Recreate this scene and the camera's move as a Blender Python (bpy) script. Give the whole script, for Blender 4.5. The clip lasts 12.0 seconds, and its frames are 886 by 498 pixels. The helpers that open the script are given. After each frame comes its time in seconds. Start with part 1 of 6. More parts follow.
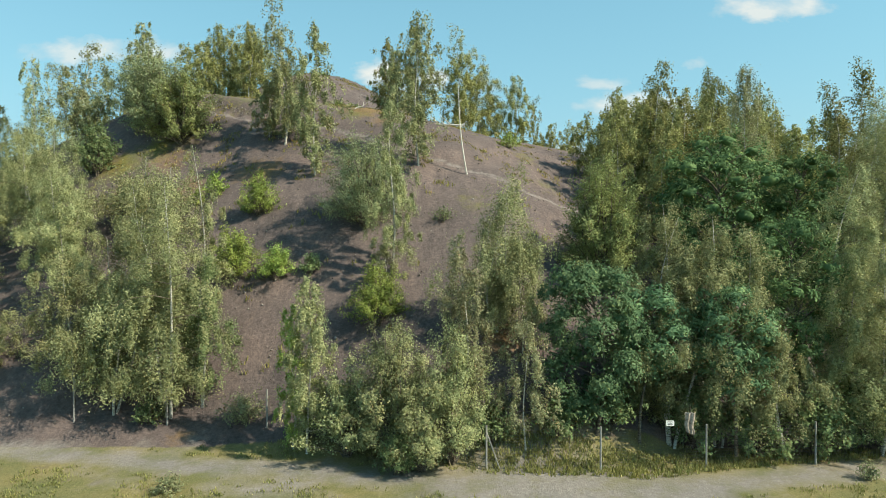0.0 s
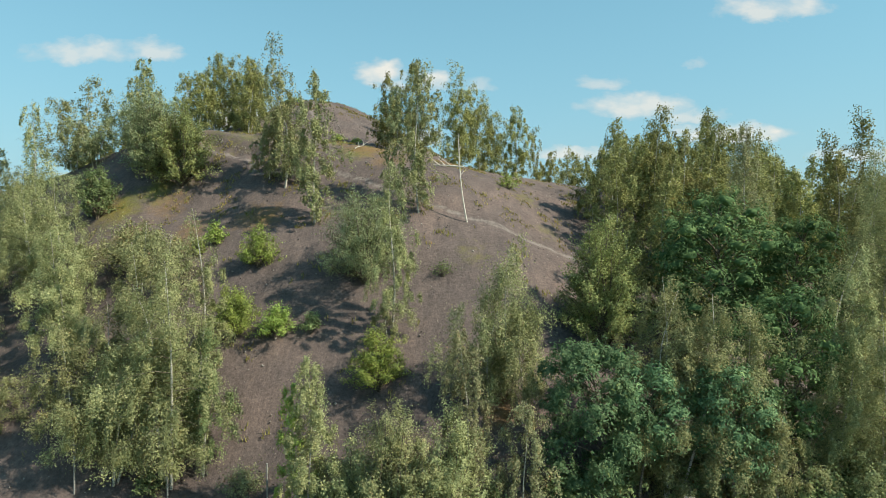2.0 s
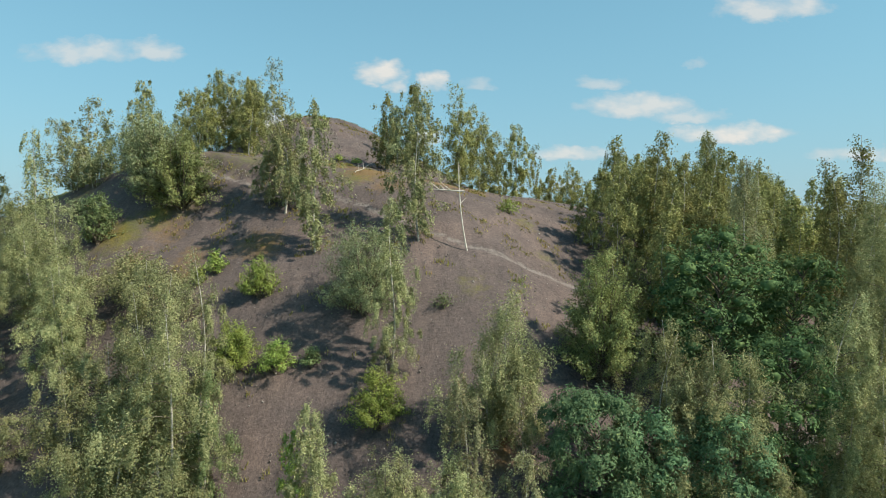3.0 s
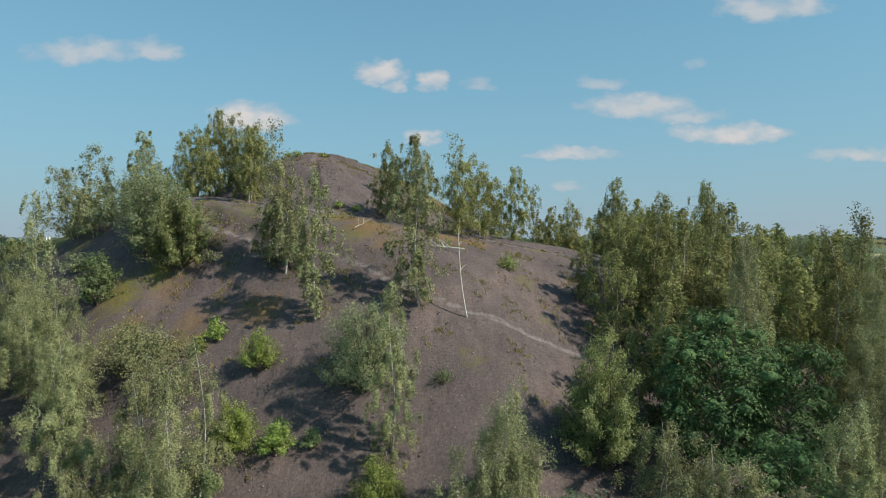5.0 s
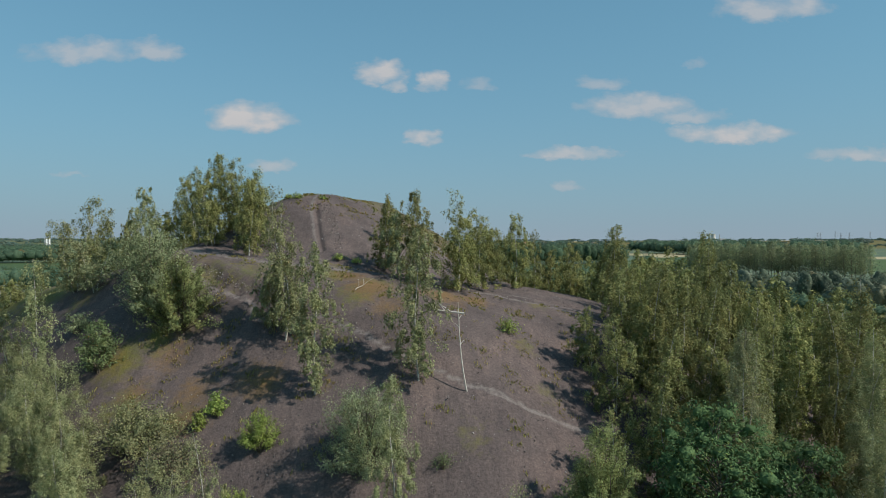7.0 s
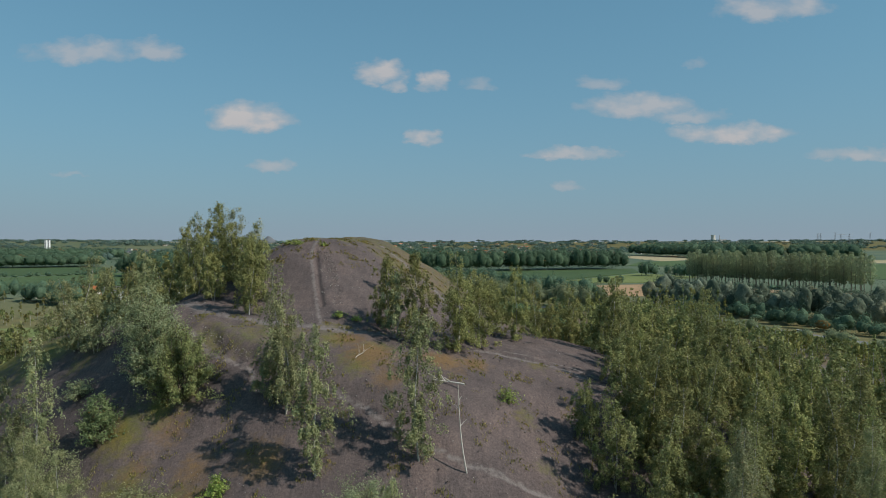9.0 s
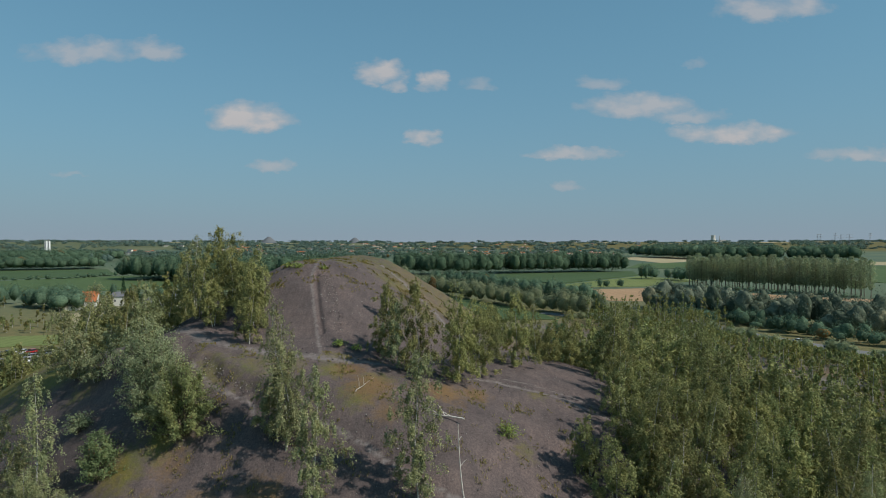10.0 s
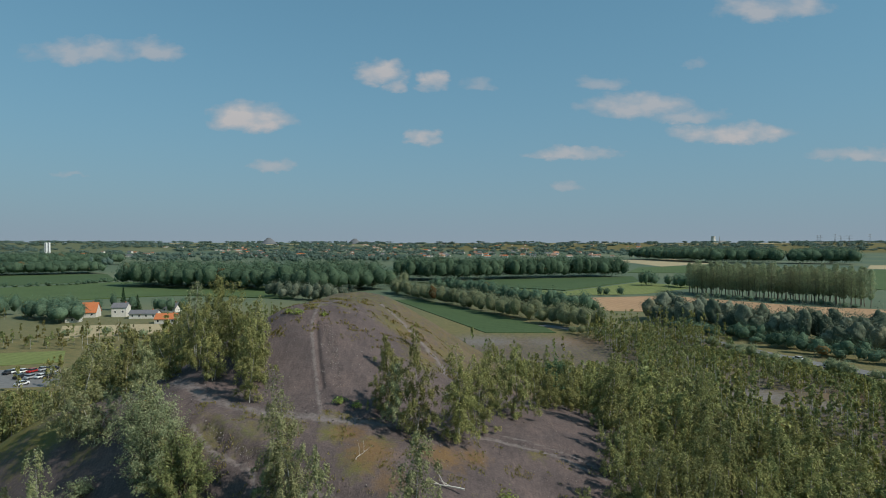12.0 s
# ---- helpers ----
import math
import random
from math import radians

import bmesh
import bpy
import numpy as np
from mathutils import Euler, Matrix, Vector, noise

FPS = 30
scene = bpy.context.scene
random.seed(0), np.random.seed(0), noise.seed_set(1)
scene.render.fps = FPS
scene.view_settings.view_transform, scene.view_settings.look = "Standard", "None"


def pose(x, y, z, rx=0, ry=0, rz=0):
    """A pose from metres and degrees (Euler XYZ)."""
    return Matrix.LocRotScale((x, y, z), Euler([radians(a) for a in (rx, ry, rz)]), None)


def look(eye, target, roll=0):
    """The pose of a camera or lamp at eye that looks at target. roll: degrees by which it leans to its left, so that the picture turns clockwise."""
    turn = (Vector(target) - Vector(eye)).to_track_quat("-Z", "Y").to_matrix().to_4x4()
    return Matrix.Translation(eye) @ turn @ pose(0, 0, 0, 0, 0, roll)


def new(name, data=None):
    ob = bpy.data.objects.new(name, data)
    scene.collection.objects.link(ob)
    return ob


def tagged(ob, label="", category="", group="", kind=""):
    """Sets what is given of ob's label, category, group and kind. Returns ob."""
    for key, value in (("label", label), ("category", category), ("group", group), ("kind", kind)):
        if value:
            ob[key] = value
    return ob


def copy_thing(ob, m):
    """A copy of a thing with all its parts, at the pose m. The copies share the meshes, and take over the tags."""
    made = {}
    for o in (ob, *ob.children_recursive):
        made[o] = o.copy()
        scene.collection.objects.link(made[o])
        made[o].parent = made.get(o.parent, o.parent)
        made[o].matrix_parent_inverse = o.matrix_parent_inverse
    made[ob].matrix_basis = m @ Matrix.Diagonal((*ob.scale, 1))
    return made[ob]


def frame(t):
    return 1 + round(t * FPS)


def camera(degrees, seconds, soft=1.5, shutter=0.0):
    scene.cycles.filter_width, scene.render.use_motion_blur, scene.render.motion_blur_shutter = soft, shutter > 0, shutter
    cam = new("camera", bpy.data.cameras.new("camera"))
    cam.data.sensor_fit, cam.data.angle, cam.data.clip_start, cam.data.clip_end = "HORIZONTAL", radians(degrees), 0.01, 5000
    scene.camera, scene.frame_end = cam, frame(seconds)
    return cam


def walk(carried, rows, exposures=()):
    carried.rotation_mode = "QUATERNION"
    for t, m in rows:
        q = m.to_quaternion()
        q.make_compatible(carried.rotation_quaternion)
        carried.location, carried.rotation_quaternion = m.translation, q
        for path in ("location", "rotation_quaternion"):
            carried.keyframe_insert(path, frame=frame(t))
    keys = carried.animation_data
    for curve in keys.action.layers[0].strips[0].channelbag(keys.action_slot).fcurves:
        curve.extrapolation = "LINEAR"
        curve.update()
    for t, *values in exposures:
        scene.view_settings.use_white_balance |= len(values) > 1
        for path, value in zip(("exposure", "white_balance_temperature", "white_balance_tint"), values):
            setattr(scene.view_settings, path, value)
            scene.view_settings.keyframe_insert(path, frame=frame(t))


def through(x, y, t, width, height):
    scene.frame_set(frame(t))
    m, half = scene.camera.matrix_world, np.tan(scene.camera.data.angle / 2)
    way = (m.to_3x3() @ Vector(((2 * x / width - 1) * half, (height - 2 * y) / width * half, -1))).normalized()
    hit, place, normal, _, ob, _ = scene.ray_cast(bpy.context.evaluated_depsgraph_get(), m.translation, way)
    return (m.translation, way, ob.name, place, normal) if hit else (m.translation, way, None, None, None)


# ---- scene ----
cam = camera(72.0, 12.0, soft=0.95)
# The camera rises straight up in front of the spoil heap, looking level along +y.
HEIGHTS = [(0.0, 10.0), (0.5, 10.9), (1.0, 11.83), (1.5, 12.72), (2.0, 13.73), (2.5, 14.76), (3.0, 15.96), (5.0, 21.16),
           (5.5, 22.54), (6.0, 24.04), (6.5, 25.46), (7.0, 27.0), (9.0, 33.42), (9.5, 34.98), (10.0, 36.58),
           (10.5, 38.12), (11.0, 39.75), (11.5, 41.33), (12.0, 43.0)]
walk(cam, [(t, pose(0, 0, z, 89.42, 0, 0)) for t, z in HEIGHTS],
     [(0.0, 0.82, 7250, 4), (1.0, 0.75, 7250, 4), (2.5, 0.62, 7100, 6), (5.5, 0.15, 6650, 10), (7.0, -0.05, 6500, 10), (9.5, -0.22, 6500, 11), (12.0, -0.25, 6500, 11)])

# ---- world, sun ----
SUN_TO = Vector((0.70, -0.30, 0.70)).normalized()
FOCAL = 0.5 / math.tan(radians(36.0)) * 1568


def sky_world():
    world = bpy.data.worlds.new("sky")
    scene.world = world
    world.use_nodes = True
    nt = world.node_tree
    nt.nodes.clear()
    N, L = nt.nodes.new, nt.links.new

    def math_node(op, a, b=None, c=None, clamp=False):
        n = N("ShaderNodeMath")
        n.operation, n.use_clamp = op, clamp
        for i, v in enumerate((a, b, c)):
            if v is None:
                continue
            if isinstance(v, (int, float)):
                n.inputs[i].default_value = v
            else:
                L(v, n.inputs[i])
        return n.outputs[0]

    sky = N("ShaderNodeTexSky")
    sky.sky_type = "NISHITA"
    sky.sun_disc = False
    sky.sun_elevation = math.asin(SUN_TO.z)
    sky.sun_rotation = math.atan2(SUN_TO.x, SUN_TO.y)
    sky.altitude, sky.air_density, sky.dust_density, sky.ozone_density = 60, 1.0, 1.0, 2.5
    tint = N("ShaderNodeMixRGB")
    tint.blend_type = "MULTIPLY"
    tint.inputs[0].default_value, tint.inputs[2].default_value = 1.0, (0.58, 1.03, 0.98, 1)
    L(sky.outputs[0], tint.inputs[1])
    # clouds: small flat-bottomed cumulus low in the north, given by bearing and height (slopes), half width and half height
    geo = N("ShaderNodeTexCoord")
    sep = N("ShaderNodeSeparateXYZ")
    L(geo.outputs["Generated"], sep.inputs[0])
    ahead = math_node("MAXIMUM", sep.outputs[1], 0.05)
    u = math_node("DIVIDE", sep.outputs[0], ahead)
    v = math_node("DIVIDE", sep.outputs[2], ahead)
    uv = N("ShaderNodeCombineXYZ")
    L(u, uv.inputs[0])
    L(math_node("MULTIPLY", v, 1.8), uv.inputs[1])
    noise_a = N("ShaderNodeTexNoise")
    noise_a.inputs["Scale"].default_value, noise_a.inputs["Detail"].default_value, noise_a.inputs["Roughness"].default_value = 19, 4, 0.5
    L(uv.outputs[0], noise_a.inputs["Vector"])
    noise_b = N("ShaderNodeTexNoise")
    noise_b.inputs["Scale"].default_value, noise_b.inputs["Detail"].default_value, noise_b.inputs["Roughness"].default_value = 30, 5, 0.6
    L(uv.outputs[0], noise_b.inputs["Vector"])
    shift = N("ShaderNodeSeparateColor")
    L(noise_b.outputs["Color"], shift.inputs[0])
    u = math_node("ADD", u, math_node("MULTIPLY_ADD", shift.outputs[0], 0.05, -0.025))
    v = math_node("ADD", v, math_node("MULTIPLY_ADD", shift.outputs[1], 0.026, -0.013))
    fluff = math_node("MULTIPLY_ADD", noise_a.outputs[0], 2.0, -0.95)
    # summer haze: a pale blue veil over the whole sky, thick and whitish low over the horizon, all round
    up = math_node("MAXIMUM", sep.outputs[2], 0.0)
    veil = N("ShaderNodeMixRGB")
    L(math_node("MULTIPLY", math_node("POWER", 2.718, math_node("MULTIPLY", up, -1.4)), 0.78), veil.inputs[0])
    L(tint.outputs[0], veil.inputs[1])
    veil.inputs[2].default_value = (1.55, 3.3, 4.6, 1)
    haze = N("ShaderNodeMixRGB")
    L(math_node("MULTIPLY", math_node("POWER", 2.718, math_node("MULTIPLY", up, -8.0)), 0.95), haze.inputs[0])
    L(veil.outputs[0], haze.inputs[1])
    haze.inputs[2].default_value = (2.62, 3.32, 3.95, 1)
    total, body = None, None
    for cx, cy, a, b, dens in CLOUDS:
        du = math_node("MULTIPLY_ADD", u, 1 / a, -cx / a)
        dv = math_node("MULTIPLY_ADD", v, 1 / b, -cy / b)
        low = math_node("MULTIPLY", math_node("MINIMUM", dv, 0.0), 1.7)
        dv2 = math_node("MAXIMUM", dv, 0.0)
        d = math_node("ADD", math_node("MULTIPLY", du, du), math_node("ADD", math_node("MULTIPLY", dv2, dv2), math_node("MULTIPLY", low, low)))
        m = math_node("MULTIPLY", math_node("ADD", math_node("SUBTRACT", 0.9, d), fluff), 1.05, None, True)
        m = math_node("MULTIPLY", m, math_node("MULTIPLY", math_node("SUBTRACT", 2.2, d, None, True), dens))
        lit = math_node("MULTIPLY", m, math_node("MULTIPLY_ADD", dv, 0.22, 0.78))
        total = m if total is None else math_node("MAXIMUM", total, m)
        body = lit if body is None else math_node("MAXIMUM", body, lit)
    cloud = N("ShaderNodeMixRGB")
    cloud.inputs[1].default_value = (3.6, 3.8, 4.15, 1)
    cloud.inputs[2].default_value = (5.5, 5.2, 5.05, 1)
    L(body, cloud.inputs[0])
    mix = N("ShaderNodeMixRGB")
    L(total, mix.inputs[0])
    L(haze.outputs[0], mix.inputs[1])
    L(cloud.outputs[0], mix.inputs[2])
    bg = N("ShaderNodeBackground")
    bg.inputs["Strength"].default_value = 0.116
    L(mix.outputs[0], bg.inputs["Color"])
    out = N("ShaderNodeOutputWorld")
    L(bg.outputs[0], out.inputs["Surface"])


def cloud_row(x, y, w, h, dens=0.9):
    return ((x - 784) / FOCAL, (430 - y) / FOCAL, 1.2 * w / FOCAL, 1.45 * h / FOCAL, dens)


CLOUDS = [cloud_row(150, 98, 105, 22, 0.62), cloud_row(275, 95, 48, 20, 0.62), cloud_row(445, 214, 76, 27, 0.92), cloud_row(672, 135, 44, 24, 0.85),
          cloud_row(703, 157, 22, 14, 0.7), cloud_row(766, 150, 28, 22, 0.8), cloud_row(845, 153, 28, 13, 0.4), cloud_row(752, 248, 36, 15, 0.85),
          cloud_row(484, 296, 38, 11, 0.6), cloud_row(1015, 275, 75, 12, 0.72), cloud_row(1062, 152, 45, 13, 0.5), cloud_row(1130, 192, 95, 24, 0.72),
          cloud_row(1215, 208, 70, 13, 0.6), cloud_row(1295, 240, 100, 19, 0.88), cloud_row(1365, 20, 95, 26, 0.7), cloud_row(1520, 276, 85, 13, 0.65),
          cloud_row(1005, 332, 26, 9, 0.45), cloud_row(122, 311, 28, 6, 0.45), cloud_row(1230, 115, 20, 9, 0.3)]
sky_world()
sun_lamp = bpy.data.lights.new("sun", "SUN")
sun_lamp.energy, sun_lamp.angle, sun_lamp.color = 4.4, radians(0.55), (1.0, 0.94, 0.84)
sun = new("sun", sun_lamp)
sun.matrix_world = look(SUN_TO * 200, (0, 0, 0))


# ---- materials ----
def material(name, rough=0.9):
    m = bpy.data.materials.new(name)
    m.use_nodes = True
    b = m.node_tree.nodes["Principled BSDF"]
    b.inputs["Roughness"].default_value = rough
    b.inputs["Specular IOR Level"].default_value = 0.2
    return m, m.node_tree, b


def ramp_node(nt, fac, stops):
    r = nt.nodes.new("ShaderNodeValToRGB")
    e = r.color_ramp.elements
    while len(e) < len(stops):
        e.new(0.5)
    for el, (p, c) in zip(e, stops):
        el.position, el.color = p, (*c, 1)
    nt.links.new(fac, r.inputs[0])
    return r.outputs[0]


def noise_node(nt, scale, detail=4.0, rough=0.55, stretch=(1, 1, 1), coord="Object"):
    tc = nt.nodes.new("ShaderNodeTexCoord")
    mp = nt.nodes.new("ShaderNodeMapping")
    mp.inputs["Scale"].default_value = stretch
    nt.links.new(tc.outputs[coord], mp.inputs[0])
    n = nt.nodes.new("ShaderNodeTexNoise")
    n.inputs["Scale"].default_value, n.inputs["Detail"].default_value, n.inputs["Roughness"].default_value = scale, detail, rough
    nt.links.new(mp.outputs[0], n.inputs["Vector"])
    return n.outputs[0]


def mix_node(nt, fac, a, b, kind="MIX"):
    n = nt.nodes.new("ShaderNodeMixRGB")
    n.blend_type = kind
    for i, v in enumerate((fac, a, b)):
        if isinstance(v, (int, float)):
            n.inputs[i].default_value = v
        elif isinstance(v, tuple):
            n.inputs[i].default_value = (*v, 1)
        else:
            nt.links.new(v, n.inputs[i])
    return n.outputs[0]


def bump_node(nt, b, height, strength, dist):
    n = nt.nodes.new("ShaderNodeBump")
    n.inputs["Strength"].default_value, n.inputs["Distance"].default_value = strength, dist
    nt.links.new(height, n.inputs["Height"])
    nt.links.new(n.outputs[0], b.inputs["Normal"])


def leaf_material(name, dark, mid, light, through=0.35, dry=(0.22, 0.14, 0.05), dry_share=0.04):
    """Leaves: colour varies leaf by leaf and tree by tree; light shines partly through."""
    m, nt, b = material(name, 0.75)
    b.inputs["Specular IOR Level"].default_value = 0.08
    geo = nt.nodes.new("ShaderNodeNewGeometry")
    info = nt.nodes.new("ShaderNodeObjectInfo")
    rnd = geo.outputs["Random Per Island"]
    dark = tuple(0.72 * a + 0.28 * b for a, b in zip(dark, mid))
    light = tuple(0.78 * a + 0.22 * b for a, b in zip(light, mid))
    col = ramp_node(nt, rnd, [(0.0, dark), (0.45, mid), (1.0 - dry_share, light), (1.0, dry)])
    hsv = nt.nodes.new("ShaderNodeHueSaturation")
    mr = nt.nodes.new("ShaderNodeMapRange")
    mr.inputs["To Min"].default_value, mr.inputs["To Max"].default_value = 0.478, 0.504
    nt.links.new(info.outputs["Random"], mr.inputs[0])
    nt.links.new(mr.outputs[0], hsv.inputs["Hue"])
    mv = nt.nodes.new("ShaderNodeMapRange")
    mv.inputs["To Min"].default_value, mv.inputs["To Max"].default_value = 0.80, 1.16
    nt.links.new(info.outputs["Random"], mv.inputs[0])
    nt.links.new(mv.outputs[0], hsv.inputs["Value"])
    nt.links.new(col, hsv.inputs["Color"])
    patch = noise_node(nt, 0.7, 2)
    col2 = mix_node(nt, 1.0, hsv.outputs[0], ramp_node(nt, patch, [(0.3, (0.8, 0.85, 0.8)), (0.7, (1.15, 1.1, 1.0))]), "MULTIPLY")
    spray = noise_node(nt, 2.6, 3)
    col2 = mix_node(nt, 1.0, col2, ramp_node(nt, spray, [(0.36, (0.74, 0.77, 0.74)), (0.64, (1.28, 1.25, 1.2))]), "MULTIPLY")
    nt.links.new(col2, b.inputs["Base Color"])
    tr = nt.nodes.new("ShaderNodeBsdfTranslucent")
    nt.links.new(col2, tr.inputs["Color"])
    mx = nt.nodes.new("ShaderNodeMixShader")
    mx.inputs[0].default_value = 0.85 * through
    nt.links.new(b.outputs[0], mx.inputs[1])
    nt.links.new(tr.outputs[0], mx.inputs[2])
    nt.links.new(mx.outputs[0], nt.nodes["Material Output"].inputs["Surface"])
    return m


def plain(name, lo, hi, scale=8.0, rough=0.85, bump=0.0, stretch=(1, 1, 1), metal=0.0):
    m, nt, b = material(name, rough)
    f = noise_node(nt, scale, 5, 0.6, stretch)
    nt.links.new(ramp_node(nt, f, [(0.3, lo), (0.7, hi)]), b.inputs["Base Color"])
    b.inputs["Metallic"].default_value = metal
    if bump:
        bump_node(nt, b, f, 0.6, bump)
    return m


BIRCH_LEAF = leaf_material("birch_leaf", (0.185, 0.21, 0.113), (0.275, 0.30, 0.165), (0.40, 0.415, 0.255), 0.38, (0.40, 0.34, 0.18), 0.04)
DRY_LEAF = leaf_material("dry_birch_leaf", (0.17, 0.18, 0.11), (0.25, 0.26, 0.16), (0.37, 0.37, 0.25), 0.38, (0.34, 0.22, 0.14), 0.08)
BRIGHT_LEAF = leaf_material("bright_leaf", (0.17, 0.24, 0.065), (0.26, 0.35, 0.10), (0.37, 0.46, 0.17), 0.40)
GREEN_LOCUST = leaf_material("green_locust_leaf", (0.062, 0.122, 0.06), (0.10, 0.18, 0.085), (0.165, 0.26, 0.122), 0.32, (0.22, 0.30, 0.10), 0.05)
GREEN_LEAF = leaf_material("green_leaf", (0.115, 0.17, 0.08), (0.175, 0.24, 0.12), (0.265, 0.335, 0.185), 0.36)
GREY_LEAF = leaf_material("grey_leaf", (0.155, 0.188, 0.11), (0.235, 0.27, 0.16), (0.35, 0.38, 0.25), 0.36)
LOCUST_LEAF = leaf_material("locust_leaf", (0.075, 0.145, 0.086), (0.118, 0.208, 0.12), (0.19, 0.29, 0.172), 0.36, (0.22, 0.30, 0.13), 0.05)
# green shifted a little to blue: some distance haze is mixed in
HAZY_WOOD_LEAF = leaf_material("hazy_wood_leaf", (0.075, 0.13, 0.10), (0.115, 0.185, 0.135), (0.175, 0.26, 0.185), 0.45)
POPLAR_LEAF = leaf_material("poplar_leaf", (0.21, 0.26, 0.175), (0.30, 0.355, 0.235), (0.41, 0.455, 0.31), 0.7)
SPRUCE_LEAF = leaf_material("spruce_needle", (0.03, 0.065, 0.04), (0.045, 0.09, 0.05), (0.07, 0.12, 0.065), 0.1)
SILVER_LEAF = leaf_material("silver_leaf", (0.075, 0.10, 0.078), (0.12, 0.15, 0.116), (0.24, 0.27, 0.22), 0.3)
SCRUB_LEAF = leaf_material("scrub_leaf", (0.155, 0.165, 0.06), (0.245, 0.247, 0.093), (0.37, 0.355, 0.155), 0.38, (0.38, 0.27, 0.11), 0.06)
# birch_leaf twice more, light put into the colour: darker for shade, yellower for sun
SHADE_LEAF = leaf_material("shaded_birch_leaf", (0.15, 0.168, 0.075), (0.235, 0.252, 0.112), (0.35, 0.36, 0.185), 0.38, (0.36, 0.30, 0.13), 0.03)
GOLD_LEAF = leaf_material("sunny_birch_leaf", (0.175, 0.193, 0.085), (0.265, 0.28, 0.118), (0.39, 0.395, 0.19), 0.38, (0.40, 0.34, 0.16), 0.03)
FRESH_LEAF = leaf_material("fresh_leaf", (0.145, 0.175, 0.078), (0.22, 0.256, 0.115), (0.33, 0.365, 0.18), 0.38)
# paler and bluer than near leaves: distance haze is put into the colour
HAZED_FAR_LEAF = leaf_material("hazed_far_leaf", (0.09, 0.145, 0.14), (0.125, 0.185, 0.175), (0.175, 0.24, 0.22), 0.45)


def bark_material(name, pale, dark, share):
    m, nt, b = material(name, 0.8)
    f = noise_node(nt, 5.0, 5, 0.7, (1, 1, 3.5))
    nt.links.new(ramp_node(nt, f, [(share - 0.04, dark), (share + 0.04, pale)]), b.inputs["Base Color"])
    bump_node(nt, b, f, 0.5, 0.02)
    return m


BIRCH_BARK = bark_material("birch_bark", (0.50, 0.48, 0.43), (0.10, 0.085, 0.07), 0.44)
GREY_BARK = bark_material("grey_bark", (0.20, 0.17, 0.135), (0.08, 0.065, 0.05), 0.5)
DEAD_WOOD = bark_material("dead_wood", (0.62, 0.58, 0.52), (0.36, 0.32, 0.28), 0.42)


def ground_material():
    """Burnt mining shale with pebbles; grass, trodden paths, rusty litter and gravel where the masks of the plan say so."""
    m, nt, b = material("spoil_ground", 0.95)
    L = nt.links.new

    def mask(name):
        a = nt.nodes.new("ShaderNodeAttribute")
        a.attribute_name = name
        return a.outputs["Fac"]

    def edge(name, soft, scale):
        n = noise_node(nt, scale, 5, 0.65)
        add = nt.nodes.new("ShaderNodeMath")
        add.operation = "ADD"
        L(mask(name), add.inputs[0])
        L(n, add.inputs[1])
        r = nt.nodes.new("ShaderNodeMapRange")
        r.inputs["From Min"].default_value, r.inputs["From Max"].default_value = 1.0 - soft, 1.0 + soft
        L(add.outputs[0], r.inputs[0])
        return r.outputs[0]

    broad = noise_node(nt, 0.16, 4, 0.6)
    streak = noise_node(nt, 0.9, 5, 0.65, (1.6, 0.45, 0.45))
    pebble = noise_node(nt, 5.0, 6, 0.75)
    vor = nt.nodes.new("ShaderNodeTexVoronoi")
    tc = nt.nodes.new("ShaderNodeTexCoord")
    vor.inputs["Scale"].default_value = 4.5
    L(tc.outputs["Object"], vor.inputs["Vector"])
    shale = ramp_node(nt, broad, [(0.3, (0.089, 0.072, 0.070)), (0.5, (0.110, 0.088, 0.084)), (0.72, (0.145, 0.110, 0.101))])
    shale = mix_node(nt, 1.0, shale, ramp_node(nt, streak, [(0.3, (0.82, 0.82, 0.84)), (0.7, (1.16, 1.13, 1.1))]), "MULTIPLY")
    shale = mix_node(nt, 1.0, shale, ramp_node(nt, pebble, [(0.32, (0.62, 0.62, 0.64)), (0.5, (1, 1, 1)), (0.72, (1.5, 1.45, 1.4))]), "MULTIPLY")
    shale = mix_node(nt, mix_node(nt, 1.0, ramp_node(nt, vor.outputs["Distance"], [(0.06, (1, 1, 1)), (0.16, (0, 0, 0))]), ramp_node(nt, pebble, [(0.52, (0, 0, 0)), (0.6, (0.7, 0.7, 0.7))]), "MULTIPLY"), shale, (0.30, 0.27, 0.25))
    blade = noise_node(nt, 9.0, 6, 0.8)
    tone = noise_node(nt, 0.35, 4, 0.6)
    grass = ramp_node(nt, blade, [(0.3, (0.075, 0.075, 0.03)), (0.55, (0.135, 0.13, 0.05)), (0.75, (0.23, 0.205, 0.085))])
    grass = mix_node(nt, 1.0, grass, ramp_node(nt, tone, [(0.35, (0.9, 0.98, 0.85)), (0.65, (1.25, 1.08, 0.85))]), "MULTIPLY")
    rust = ramp_node(nt, blade, [(0.3, (0.10, 0.065, 0.04)), (0.6, (0.21, 0.13, 0.06)), (0.8, (0.30, 0.19, 0.085))])
    trod = ramp_node(nt, pebble, [(0.3, (0.15, 0.128, 0.122)), (0.7, (0.225, 0.195, 0.182))])
    gravel = ramp_node(nt, pebble, [(0.3, (0.155, 0.142, 0.135)), (0.55, (0.21, 0.195, 0.185)), (0.75, (0.31, 0.29, 0.275))])
    gravel = mix_node(nt, 1.0, gravel, ramp_node(nt, tone, [(0.3, (0.85, 0.85, 0.86)), (0.7, (1.1, 1.07, 1.02))]), "MULTIPLY")
